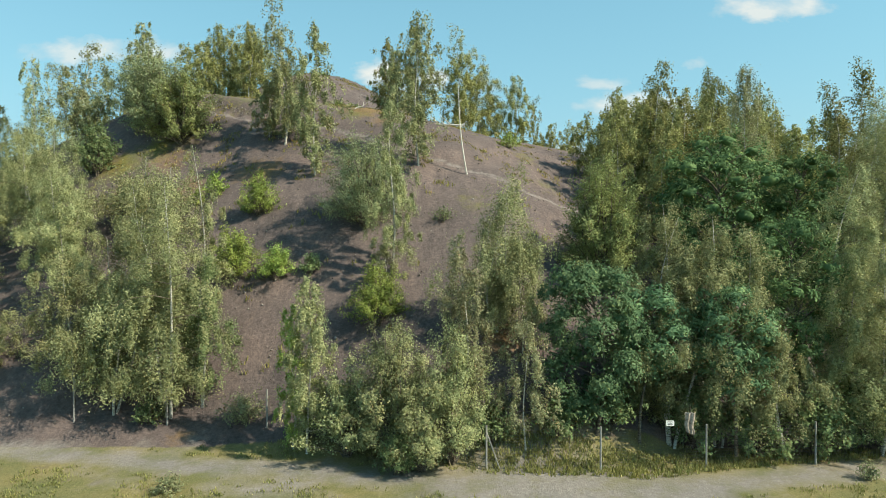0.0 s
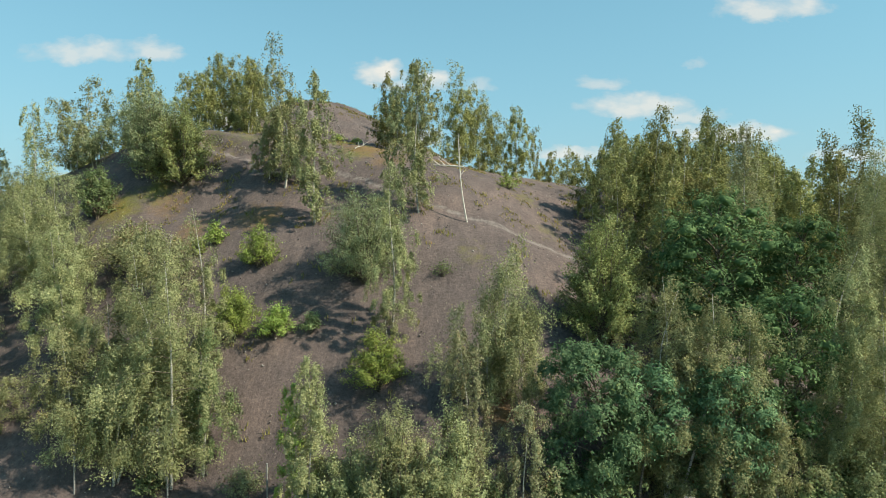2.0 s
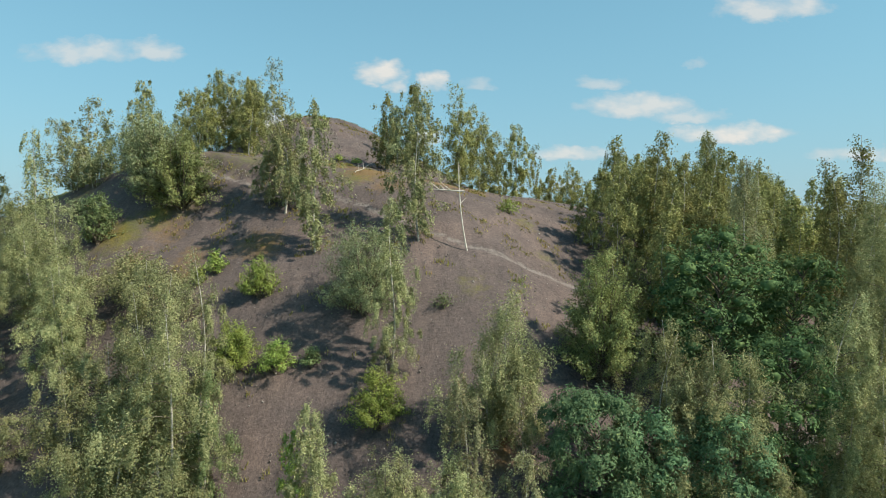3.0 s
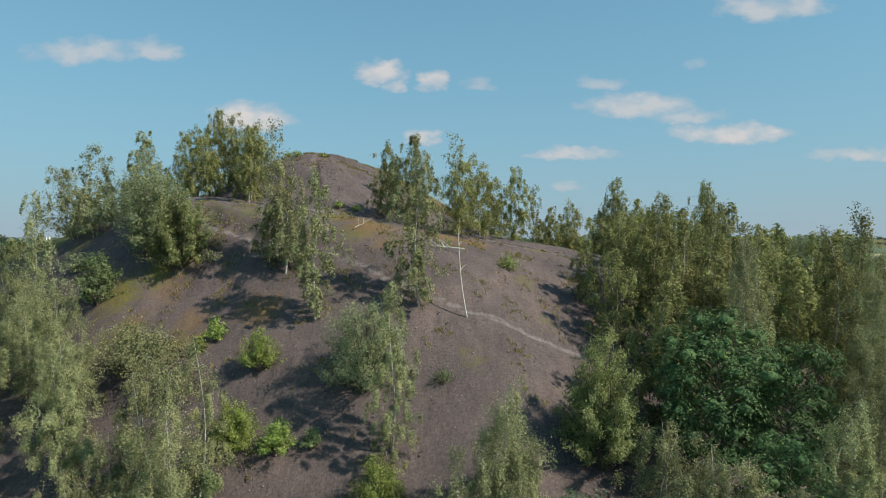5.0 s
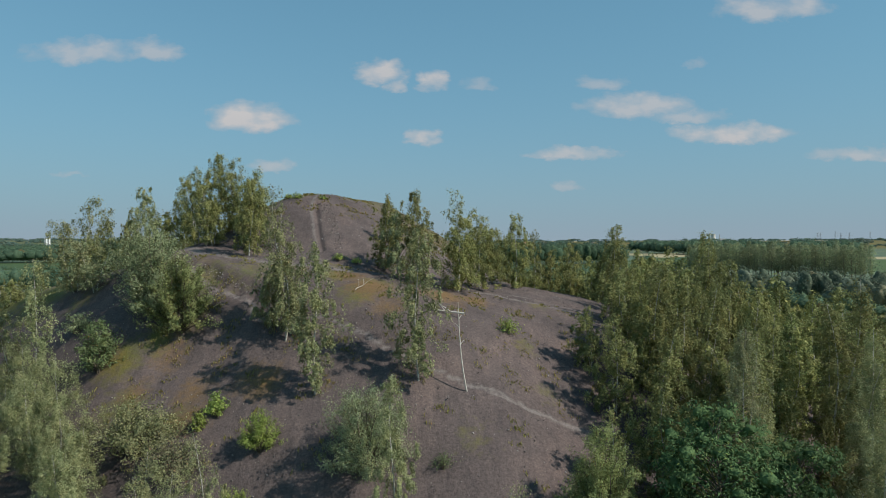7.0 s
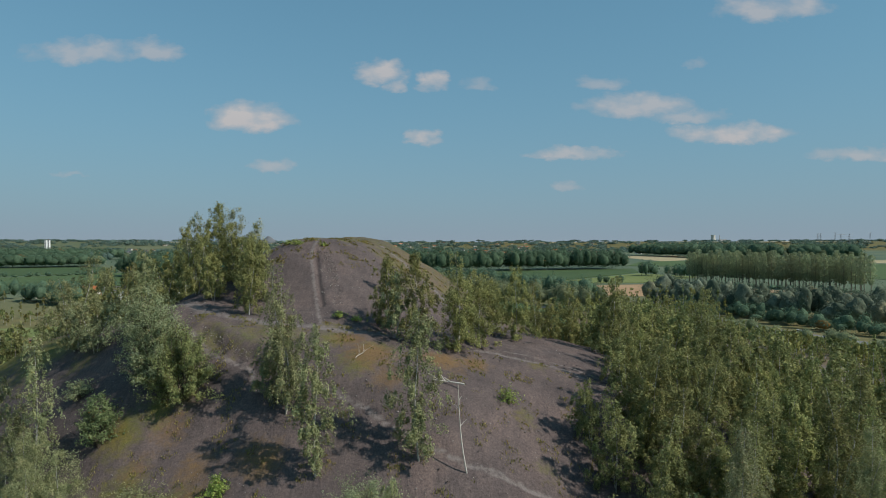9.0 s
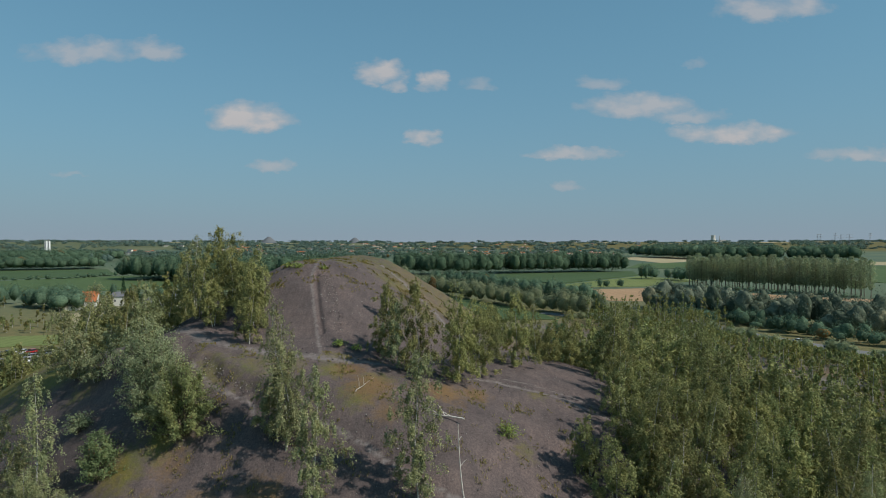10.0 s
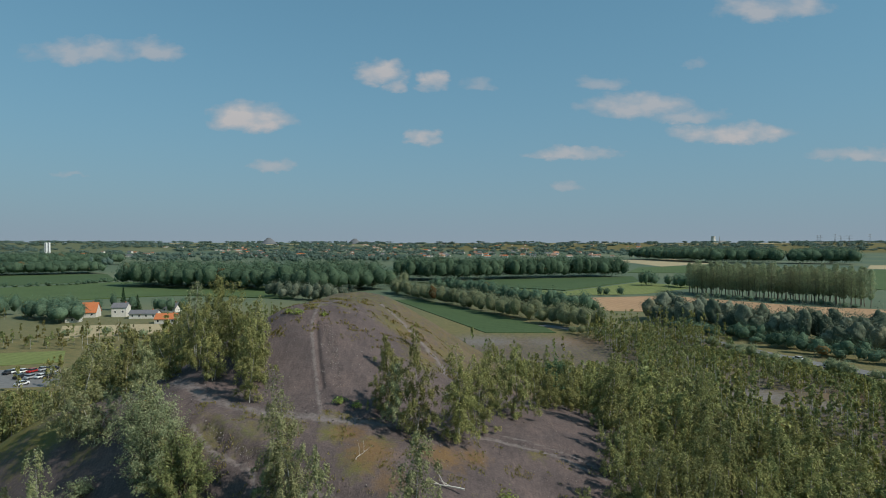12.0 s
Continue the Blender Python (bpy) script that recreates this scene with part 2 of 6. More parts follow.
    lawn = ramp_node(nt, blade, [(0.3, (0.092, 0.09, 0.044)), (0.55, (0.145, 0.136, 0.068)), (0.78, (0.235, 0.21, 0.12))])
    lawn = mix_node(nt, 1.0, lawn, ramp_node(nt, tone, [(0.38, (0.95, 1.0, 0.85)), (0.62, (1.45, 1.27, 1.12))]), "MULTIPLY")
    col = mix_node(nt, edge("m_lawn", 0.12, 0.8), shale, lawn)
    meadow = noise_node(nt, 0.006, 3, 0.5, (1, 0.35, 1))
    col = mix_node(nt, mask("m_far"), col, ramp_node(nt, meadow, [(0.35, (0.085, 0.125, 0.085)), (0.5, (0.105, 0.14, 0.085)), (0.64, (0.14, 0.165, 0.10)), (0.76, (0.22, 0.21, 0.14))]))
    col = mix_node(nt, edge("m_grass", 0.2, 1.3), col, grass)
    col = mix_node(nt, edge("m_rust", 0.25, 1.6), col, rust)
    col = mix_node(nt, edge("m_gravel", 0.2, 0.7), col, gravel)
    col = mix_node(nt, edge("m_path", 0.15, 1.5), col, trod)
    L(col, b.inputs["Base Color"])
    bump_node(nt, b, mix_node(nt, 0.5, pebble, streak), 0.9, 0.12)
    return m


GROUND = ground_material()


def crop_material(name, lo, hi, turn, row=1.2):
    m, nt, b = material(name, 0.9)
    w = nt.nodes.new("ShaderNodeTexWave")
    tc = nt.nodes.new("ShaderNodeTexCoord")
    mp = nt.nodes.new("ShaderNodeMapping")
    mp.inputs["Rotation"].default_value = (0, 0, radians(turn))
    L = nt.links.new
    L(tc.outputs["Object"], mp.inputs[0])
    L(mp.outputs[0], w.inputs["Vector"])
    w.inputs["Scale"].default_value, w.inputs["Distortion"].default_value, w.inputs["Detail"].default_value = 0.05 * row, 1.5, 3
    f = noise_node(nt, 0.02, 6, 0.65)
    fine = noise_node(nt, 0.6, 4, 0.7)
    col = ramp_node(nt, f, [(0.3, lo), (0.7, hi)])
    col = mix_node(nt, 0.35, col, mix_node(nt, w.outputs[0], lo, hi))
    col = mix_node(nt, 1.0, col, ramp_node(nt, fine, [(0.3, (0.8, 0.8, 0.8)), (0.7, (1.2, 1.2, 1.2))]), "MULTIPLY")
    L(col, b.inputs["Base Color"])
    return m


CROP_GREEN = crop_material("green_crop", (0.062, 0.10, 0.036), (0.092, 0.135, 0.05), 20)
CROP_DARK = crop_material("dark_crop", (0.05, 0.085, 0.032), (0.072, 0.112, 0.045), 60)
CROP_LIGHT = crop_material("light_meadow", (0.13, 0.17, 0.05), (0.20, 0.22, 0.08), 10)
STUBBLE = crop_material("stubble", (0.33, 0.20, 0.11), (0.43, 0.28, 0.16), 35)
STRAW = crop_material("straw", (0.34, 0.28, 0.16), (0.44, 0.36, 0.22), 80)
ASPHALT = plain("asphalt", (0.15, 0.15, 0.148), (0.21, 0.206, 0.20), 0.8)
POST_GREY = plain("post_grey", (0.22, 0.22, 0.21), (0.32, 0.31, 0.29), 12, 0.7)
WIRE = plain("wire", (0.06, 0.065, 0.06), (0.11, 0.115, 0.105), 20, 0.5, 0, (1, 1, 1), 0.6)
WHITE = plain("white_paint", (0.70, 0.70, 0.68), (0.82, 0.82, 0.80), 6)
CLOTH = plain("weathered_cloth", (0.16, 0.13, 0.11), (0.48, 0.42, 0.36), 9)
PLASTER = plain("pale_plaster", (0.55, 0.52, 0.46), (0.72, 0.69, 0.62), 1.5)
ROOF_RED = plain("red_tiles", (0.42, 0.13, 0.05), (0.58, 0.21, 0.09), 1.8)
ROOF_BROWN = plain("brown_tiles", (0.26, 0.15, 0.11), (0.36, 0.22, 0.16), 1.8)
ROOF_GREY = plain("grey_slate", (0.12, 0.12, 0.13), (0.20, 0.20, 0.21), 1.8)
DARK_GLASS = plain("dark_pane", (0.02, 0.025, 0.03), (0.04, 0.045, 0.05), 3, 0.15)
CONCRETE = plain("concrete", (0.42, 0.41, 0.39), (0.56, 0.55, 0.52), 1.0)
STEEL = plain("steel", (0.25, 0.26, 0.27), (0.36, 0.37, 0.38), 4, 0.5, 0, (1, 1, 1), 0.5)
RUBBER = plain("rubber", (0.02, 0.02, 0.02), (0.035, 0.035, 0.035), 20)
SPOIL_FAR = plain("far_spoil", (0.12, 0.13, 0.14), (0.16, 0.17, 0.18), 0.05)


# ---- building helpers ----
def softplus(x, k):
    return k * np.logaddexp(0, x / k)


MOUNDS = [(10, 52, 6, -1.97), (-22, 52, 4, -1.81), (-38, 76, 9, 0.52), (10, 52, 9, -1.7), (-10, 44, 4, 0.92), (22, 76, 9, 1.25),
          (-14, 32, 4, -0.9), (-10, 92, 9, -0.95), (-10, 72, 4, 1.13), (-50, 76, 4, 1.3), (-30, 72, 4, 0.93), (-30, 44, 4, -0.72)]


def height(x, y):
    """The lie of the land: a long lower heap with a sloping shoulder, an upper cone with a crest, flat fields, low hills far off."""
    x, y = np.asarray(x, float), np.asarray(y, float)
    foot = 30.4 - softplus(0.27 * (x + 12), .6) + softplus(0.27 * (x - 2.5), .6) + softplus(0.75 * (-27 - x), 2.0) + softplus(0.55 * (x - 6), 1.0)
    front = 0.83 * (y - foot)
    top = 26.4 - 0.15 * softplus(x + 25, 3) - 0.2 * softplus(-25 - x, 3)
    k = 1.6
    low = -k * np.logaddexp.reduce([-front / k, -top / k, -0.45 * (62 - x) / k, -0.45 * (x + 95) / k, -0.55 * (128 + softplus(0.8 * (-x - 5), 3) - y) / k])
    s = np.clip(((x + 17.5) * 2.5 + (y - 90) * 15) / (2.5 ** 2 + 15 ** 2), 0, 1)
    d = np.hypot(x + 17.5 - 2.5 * s, y - 90 - 15 * s)
    cone = 34.7 - 0.64 * softplus(d - 4.5, 1.5)
    z = softplus(0.8 * np.logaddexp(low / 0.8, cone / 0.8), 0.25)
    for mx, my, r, h in MOUNDS:
        z = z + h * np.exp(-((x - mx) ** 2 + (y - my) ** 2) / (2 * r * r)) * np.clip(z / 2, 0, 1)
    far = np.hypot(x, y)
    return z + 44 * np.clip((far - 2600) / 2200, 0, 1) ** 1.5


def ground_z(x, y):
    return float(height(x, y))


def soft_mesh(name, verts, faces, mats=(), smooth=False):
    """A mesh from arrays: faces all with the same number of corners."""
    me = bpy.data.meshes.new(name)
    verts, faces = np.asarray(verts, np.float32), np.asarray(faces, np.int32)
    n, k = faces.shape
    me.vertices.add(len(verts))
    me.vertices.foreach_set("co", verts.ravel())
    me.loops.add(n * k)
    me.loops.foreach_set("vertex_index", faces.ravel())
    me.polygons.add(n)
    me.polygons.foreach_set("loop_start", np.arange(0, n * k, k, dtype=np.int32))
    if smooth:
        me.polygons.foreach_set("use_smooth", np.ones(n, bool))
    me.update(calc_edges=True)
    for m in mats:
        me.materials.append(m)
    return me


def part(name, bm, mat, parent=None, label=""):
    me = bpy.data.meshes.new(name)
    bm.to_mesh(me)
    bm.free()
    me.materials.append(mat)
    ob = new(name, me)
    ob.parent = parent
    return tagged(ob, label)


def part_mesh(name, me, parent=None, label=""):
    ob = new(name, me)
    ob.parent = parent
    return tagged(ob, label)


def box(bm, x, y, z, sx, sy, sz, turn=None):
    """A box centred at x, y, z."""
    m = Matrix.Translation((x, y, z)) @ (turn or Matrix()) @ Matrix.Diagonal((sx, sy, sz, 1))
    return bmesh.ops.create_cube(bm, size=1, matrix=m)["verts"]


def rod(bm, a, b, r0, r1=None, n=6):
    a, b = Vector(a), Vector(b)
    m = Matrix.Translation((a + b) / 2) @ (b - a).to_track_quat("Z", "Y").to_matrix().to_4x4()
    bmesh.ops.create_cone(bm, cap_ends=True, segments=n, radius1=r0, radius2=r0 if r1 is None else r1, depth=(b - a).length, matrix=m)


def empty(name, x, y, z, turn=0.0):
    ob = new(name)
    ob.empty_display_size = 0.2
    ob.matrix_basis = pose(x, y, z, 0, 0, turn)
    return ob


# ---- plants ----
def tubes(paths, sides=5):
    """Tapered tubes along paths of (points, radii)."""
    V, F, o = [], [], 0
    ang = np.linspace(0, 2 * np.pi, sides, endpoint=False)
    for pts, rad in paths:
        pts = np.asarray(pts, float)
        n = len(pts)
        t = np.gradient(pts, axis=0)
        t /= np.linalg.norm(t, axis=1)[:, None] + 1e-9
        ref = np.where(np.abs(t[:, 2:3]) > 0.9, np.array([[1.0, 0, 0]]), np.array([[0, 0, 1.0]]))
        a = np.cross(t, ref)
        a /= np.linalg.norm(a, axis=1)[:, None] + 1e-9
        b = np.cross(t, a)
        ring = pts[:, None] + np.asarray(rad)[:, None, None] * (np.cos(ang)[None, :, None] * a[:, None] + np.sin(ang)[None, :, None] * b[:, None])
        V.append(ring.reshape(-1, 3))
        i = np.arange(n - 1)[:, None] * sides + np.arange(sides)[None]
        j = np.arange(n - 1)[:, None] * sides + (np.arange(sides) + 1)[None] % sides
        F.append(np.stack([i, j, j + sides, i + sides], -1).reshape(-1, 4) + o)
        o += n * sides
    return np.concatenate(V), np.concatenate(F)


def leaf_cards(rng, c, length, width, flat=0.3, face=None, loose=0.6):
    """Small pointed leaves at the places c. Without face they turn at random (flat: how much they lie level); with face, rows of the way
    that the outside of the crown faces, they lie like shingles on it, more or less loosely."""
    n = len(c)
    if face is None:
        axis = rng.normal(size=(n, 3))
        axis[:, 2] *= 1 - flat
        axis[:, 2] -= 0.25
        axis /= np.linalg.norm(axis, axis=1)[:, None]
        side = np.cross(axis, rng.normal(size=(n, 3)))
    else:
        nrm = face / (np.linalg.norm(face, axis=1)[:, None] + 1e-9) + loose * rng.normal(size=(n, 3))
        nrm /= np.linalg.norm(nrm, axis=1)[:, None] + 1e-9
        way = rng.normal(size=(n, 3)) * 0.7
        way[:, 2] -= 0.6
        axis = way - nrm * (way * nrm).sum(1)[:, None]
        axis /= np.linalg.norm(axis, axis=1)[:, None] + 1e-9
        side = np.cross(axis, nrm)
    side /= np.linalg.norm(side, axis=1)[:, None] + 1e-9
    s = rng.uniform(0.65, 1.35, (n, 1))
    a, b = axis * length * s / 2, side * width * s / 2
    V = np.stack([c - a + b, c + a, c - a - b], 1).reshape(-1, 3)
    return V, np.arange(n * 3).reshape(n, 3)


def stem_path(rng, base, top, bend, n=9):
    u = np.linspace(0, 1, n)[:, None]
    p = np.asarray(base) * (1 - u) + np.asarray(top) * u
    w = rng.normal(size=(2, 3)) * bend
    w[:, 2] = 0
    return p + np.sin(np.pi * u) * w[0] + np.sin(2 * np.pi * u) * w[1] * 0.5


def birch_meshes(seed, h, r, stems=1, leaf=0.088, layers=2.6, crown=0.18, droop=1.0, lean=(0, 0), spread=0.5, top_thin=0.5, wide=0.35, clear=0.12):
    """Trunk mesh and crown mesh of a birch: upright stems, rising limbs, hanging strands of small leaves."""
    rng = np.random.default_rng(seed)
    paths, limbs, anchors, outs, weights = [], [], [], [], []
    for s in range(stems):
        az = rng.uniform(0, 2 * np.pi)
        off = np.array([np.cos(az), np.sin(az), 0]) * (0.12 * (stems > 1))
        hs = h * (1.0 if s == 0 else rng.uniform(0.72, 0.97))
        tip = np.array([lean[0], lean[1], hs]) + np.array([np.cos(az), np.sin(az), 0]) * spread * r * (stems > 1)
        path = stem_path(rng, off, tip, 0.03 * h)
        path[0, 2] = -0.5
        rad = (0.0062 * h + 0.012) * (1 - np.linspace(0, 1, len(path)) * 0.9)
        paths.append((path, rad))
        nl = int(8 + hs * 3.6 / math.sqrt(stems))
        for i in range(nl):
            u = crown + (1 - crown) * (i + rng.uniform(0, 1)) / nl
            k = u * (len(path) - 1)
            k0 = min(int(k), len(path) - 2)
            p0 = path[k0] + (path[k0 + 1] - path[k0]) * (k - k0)
            v = (u - crown) / (1 - crown)
            prof = np.interp(v, [0, 0.12, wide, 0.7, 1.0], [0.62, 0.92, 1.0, 0.76, 0.22])
            ln = r * prof * rng.uniform(0.55, 1.12) / (1.0 if stems == 1 else 1.25)
            a = i * 2.4 + rng.uniform(-0.6, 0.6)
            dr = np.array([np.cos(a), np.sin(a), 0.0])
            rise = rng.uniform(0.35, 1.0) * (0.5 + 0.7 * v)
            q = np.linspace(0, 1, 4)[:, None]
            limb = p0 + dr * ln * q + np.array([0, 0, 1.0]) * ln * (rise * q - 0.45 * droop * q ** 2)
            limb += rng.normal(size=(4, 3)) * 0.03 * ln * q
            limbs.append((limb, (0.0024 * h * (1 - 0.7 * v) + 0.004) * (1 - 0.8 * q[:, 0])))
            m = max(2, int(1 + ln * 1.6))
            qq = rng.uniform(0.12, 1.05, m)
            anchors.append(np.stack([np.interp(qq, q[:, 0], limb[:, c]) for c in range(3)], 1) + rng.normal(size=(m, 3)) * 0.12 * ln * np.array([1, 1, 0.7]))
            outs.append(np.repeat(dr[None], m, 0) + rng.normal(size=(m, 3)) * 0.5)
            weights.append(np.full(m, 1.0 - top_thin * v ** 2) * rng.uniform(0.2, 1.7, m))
    anchors, outs, weights = np.concatenate(anchors), np.concatenate(outs), np.concatenate(weights)
    outs[:, 2] = 0
    n = int(1.02 * layers * 2 * r * h * 0.6 / (0.5 * leaf * leaf * 0.68))
    pick = rng.choice(len(anchors), n, p=weights / weights.sum())
    fall = rng.beta(1.0, 1.6, n) * rng.uniform(0.3, 1.0, len(anchors))[pick] * (0.35 + 0.085 * h) * droop
    puff = rng.normal(size=(n, 3)) * (0.05 + 0.028 * r) * rng.uniform(0.6, 1.5, len(anchors))[pick][:, None]
    c = anchors[pick] + outs[pick] * (0.18 * fall[:, None]) - np.array([0, 0, 1.0]) * fall[:, None] + puff
    face = outs[pick] * 0.55 + puff / (0.05 + 0.034 * r) * 0.5 + np.array([0, 0, 0.55])
    keep = c[:, 2] > clear * rng.uniform(0.6, 1.4, n)
    V, F = leaf_cards(rng, c[keep], leaf, leaf * 0.68, face=face[keep], loose=0.42)
    TV, TF = tubes(paths, 6)
    LV, LF = tubes(limbs, 3)
    trunk = soft_mesh("trunk", np.concatenate([TV, LV]), np.concatenate([TF, LF + len(TV)]), smooth=True)
    trunk.polygons.foreach_set("material_index", np.repeat(np.array([0, 1], np.int32), [len(TF), len(LF)]))
    return trunk, soft_mesh("crown", V, F)


def bush_meshes(seed, h, r, leaf=0.1, layers=2.6, spiky=0.5, level=0.2, skirt=0.1):
    """Stems fanning out from the ground and a domed crown of leafy shoots with an uneven outline."""
    rng = np.random.default_rng(seed)
    paths, anchors, outs = [], [], []
    ns = int(16 + 12 * r)
    for i in range(ns):
        a = i * 2.4 + rng.uniform(-0.4, 0.4)
        w = math.sqrt((i + 0.5) / ns)
        e = rng.uniform(0.72, 1.1)
        tip = np.array([np.cos(a) * r * w * e, np.sin(a) * r * w * e, h * (1 - (1 - skirt - 0.12) * w ** 2.6) * rng.uniform(0.78, 1.06)])
        q = np.linspace(0, 1, 6)[:, None]
        p = tip * np.concatenate([q ** 1.1, q ** 1.1, q ** 0.8], 1) + rng.normal(size=(6, 3)) * 0.04 * r * q
        p[0] = (0.05 * np.cos(a), 0.05 * np.sin(a), -0.3)
        paths.append((p, (0.008 * h + 0.008) * (1 - 0.85 * q[:, 0])))
        m = 8
        qq = rng.uniform(0.35, 1.0, m)
        anc = np.stack([np.interp(qq, q[:, 0], p[:, c]) for c in range(3)], 1)
        anchors.append(anc)
        outs.append(np.repeat((tip / (np.linalg.norm(tip) + 1e-9))[None], m, 0) + rng.normal(size=(m, 3)) * 0.6)
    anchors, outs = np.concatenate(anchors), np.concatenate(outs)
    n = int(1.3 * layers * (2 * r * h * 0.75) / (0.5 * leaf * leaf * 0.68))
    pick = rng.integers(0, len(anchors), n)
    puff = rng.normal(size=(n, 3)) * (0.05 + 0.042 * r)
    c = anchors[pick] + outs[pick] * (rng.uniform(0, 1, n) * spiky * (0.12 + 0.13 * r))[:, None] + puff
    face = outs[pick] * 0.7 + puff / (0.05 + 0.05 * r) * 0.4 + np.array([0, 0, 0.4])
    keep = c[:, 2] > 0.03
    V, F = leaf_cards(rng, c[keep], leaf, leaf * 0.68, face=face[keep], loose=0.42)
    TV, TF = tubes(paths, 4)
    return soft_mesh("trunk", TV, TF, smooth=True), soft_mesh("crown", V, F)


def ball(cuts):
    """Corners and faces of a round body of triangles."""
    bm = bmesh.new()
    bmesh.ops.create_icosphere(bm, subdivisions=cuts, radius=1.0)
    V, F = np.array([v.co[:] for v in bm.verts]), np.array([[v.index for v in f.verts] for f in bm.faces])
    bm.free()
    return V, F


def locust_meshes(seed, h, r, leaf=0.155, layers=2.6, crown=0.2):
    """A tree whose domed crown is heaped up of many rounded sprays of feathery, drooping leaves."""
    rng = np.random.default_rng(seed)
    top = np.array([rng.normal() * 0.05 * h, rng.normal() * 0.05 * h, h * 0.9])
    path = stem_path(rng, (0, 0, 0), top, 0.04 * h)
    path[0, 2] = -0.5
    paths = [(path, (0.011 * h + 0.01) * (1 - 0.88 * np.linspace(0, 1, len(path))))]
    low = crown * h
    mid, half = (low + h) / 2, (h - low) / 2
    # boughs: a few large rounded masses, each carrying many sprays
    nb = int(16 + 3.6 * r * half / 2)
    k = np.arange(nb)
    zz = 1 - 2 * (k + 0.5) / nb
    az = k * 2.4 + rng.uniform(-0.4, 0.4, nb)
    ring = np.sqrt(1 - zz ** 2)
    fill = rng.uniform(0.5, 0.82, nb)
    B = np.stack([np.cos(az) * ring * r * fill, np.sin(az) * ring * r * fill, mid + zz * half * np.minimum(fill + 0.1, 0.84)], 1)
    B[:, :2] += np.outer(np.clip(B[:, 2] / h, 0, 1), top[:2])
    size = rng.uniform(0.24, 0.38, nb) * r ** 0.8
    for p, sz in zip(B, size):
        u = np.clip((p[2] - 0.45 * np.hypot(p[0], p[1])) / (h * 0.95), 0.12, 0.95)
        q0 = np.array([np.interp(u, np.linspace(0, 1, len(path)), path[:, c]) for c in range(3)])
        q = np.linspace(0, 1, 5)[:, None]
        limb = q0 * (1 - q) + p * q + np.array([0, 0, 0.25]) * np.sin(np.pi * q) * sz
        paths.append((limb, (0.0035 * h + 0.008) * (1 - 0.8 * q[:, 0])))
    per = 30
    d = rng.normal(size=(nb, per, 3))
    d[..., 2] = np.abs(d[..., 2]) * 0.9 - 0.35
    d /= np.linalg.norm(d, axis=2)[..., None]
    tips = (B[:, None] + d * size[:, None, None] * rng.uniform(0.7, 1.1, (nb, per, 1)) * np.array([1, 1, 0.8])).reshape(-1, 3)
    outs = d.reshape(-1, 3)
    BV, BF = ball(2)
    inner = (B[:, None] + BV[None] * (0.42 * size)[:, None, None] * rng.uniform(0.7, 1.2, (nb, len(BV), 1)) * np.array([1, 1, 0.75]) - np.array([0, 0, 0.12]) * size[:, None, None]).reshape(-1, 3)
    innerF = (BF[None] + (np.arange(nb) * len(BV))[:, None, None]).reshape(-1, 3)
    n = int(0.9 * layers * 2 * r * (h - low) * 0.7 / (0.5 * leaf * leaf * 0.5))
    pick = rng.integers(0, len(tips), n)
    o = outs[pick]
    puff = rng.normal(size=(n, 3)) * np.array([1, 1, 0.6]) * (0.09 + 0.03 * r)
    along = np.maximum((puff * o).sum(1), -0.05)
    c = tips[pick] + puff
    c[:, 2] -= 0.45 * (puff[:, 0] ** 2 + puff[:, 1] ** 2) / (0.09 + 0.03 * r)
    face = o * 0.8 + puff / (0.09 + 0.03 * r) * 0.4 + np.array([0, 0, 0.75])
    keep = (c[:, 2] > max(0.1, low - 0.3)) & (along > -0.04)
    V, F = leaf_cards(rng, c[keep], leaf, leaf * 0.5, face=face[keep], loose=0.3)
    TV, TF = tubes(paths)
    return soft_mesh("trunk", TV, TF, smooth=True), soft_mesh("crown", np.concatenate([V, inner]), np.concatenate([F, innerF + len(V)]))


def plant(name, meshes, bark, leafmat, x, y, label, category="tree", group="", turn=0.0, sink=0.0):
    """Stands a plant of stem mesh and crown mesh on the ground."""
    ob = empty(name, x, y, ground_z(x, y) - sink, turn)
    stem, crown = meshes
    stem.materials.append(bark)
    stem.materials.append(GREY_BARK)
    crown.materials.append(leafmat)
    part_mesh("trunk", stem, ob)
    part_mesh("crown", crown, ob)
    return tagged(ob, label, category, group)


SEED = [100]


def birch(x, y, top, r, label, bark=None, leafmat=None, group="birches on the heap", **kw):
    """A birch at x, y whose tip reaches the height top over the plain."""
    SEED[0] += 1
    h = top - ground_z(x, y)
    return plant("birch_tree", birch_meshes(SEED[0], h, 1.25 * r, **kw), bark or BIRCH_BARK, leafmat or BIRCH_LEAF, x, y, label, "birch", group)


def bush(x, y, top, r, label, leafmat=None, group="bushes on the slope", **kw):
    SEED[0] += 1
    h = top - ground_z(x, y)
    return plant("bush", bush_meshes(SEED[0], h, 1.2 * r, **kw), GREY_BARK, leafmat or GREEN_LEAF, x, y, label, "bush", group)


def locust(x, y, top, r, label, leafmat=None, group="locust trees by the fence", **kw):
    SEED[0] += 1
    h = top - ground_z(x, y)
    return plant("locust_tree", locust_meshes(SEED[0], h, r, **kw), GREY_BARK, leafmat or LOCUST_LEAF, x, y, label, "locust tree", group)


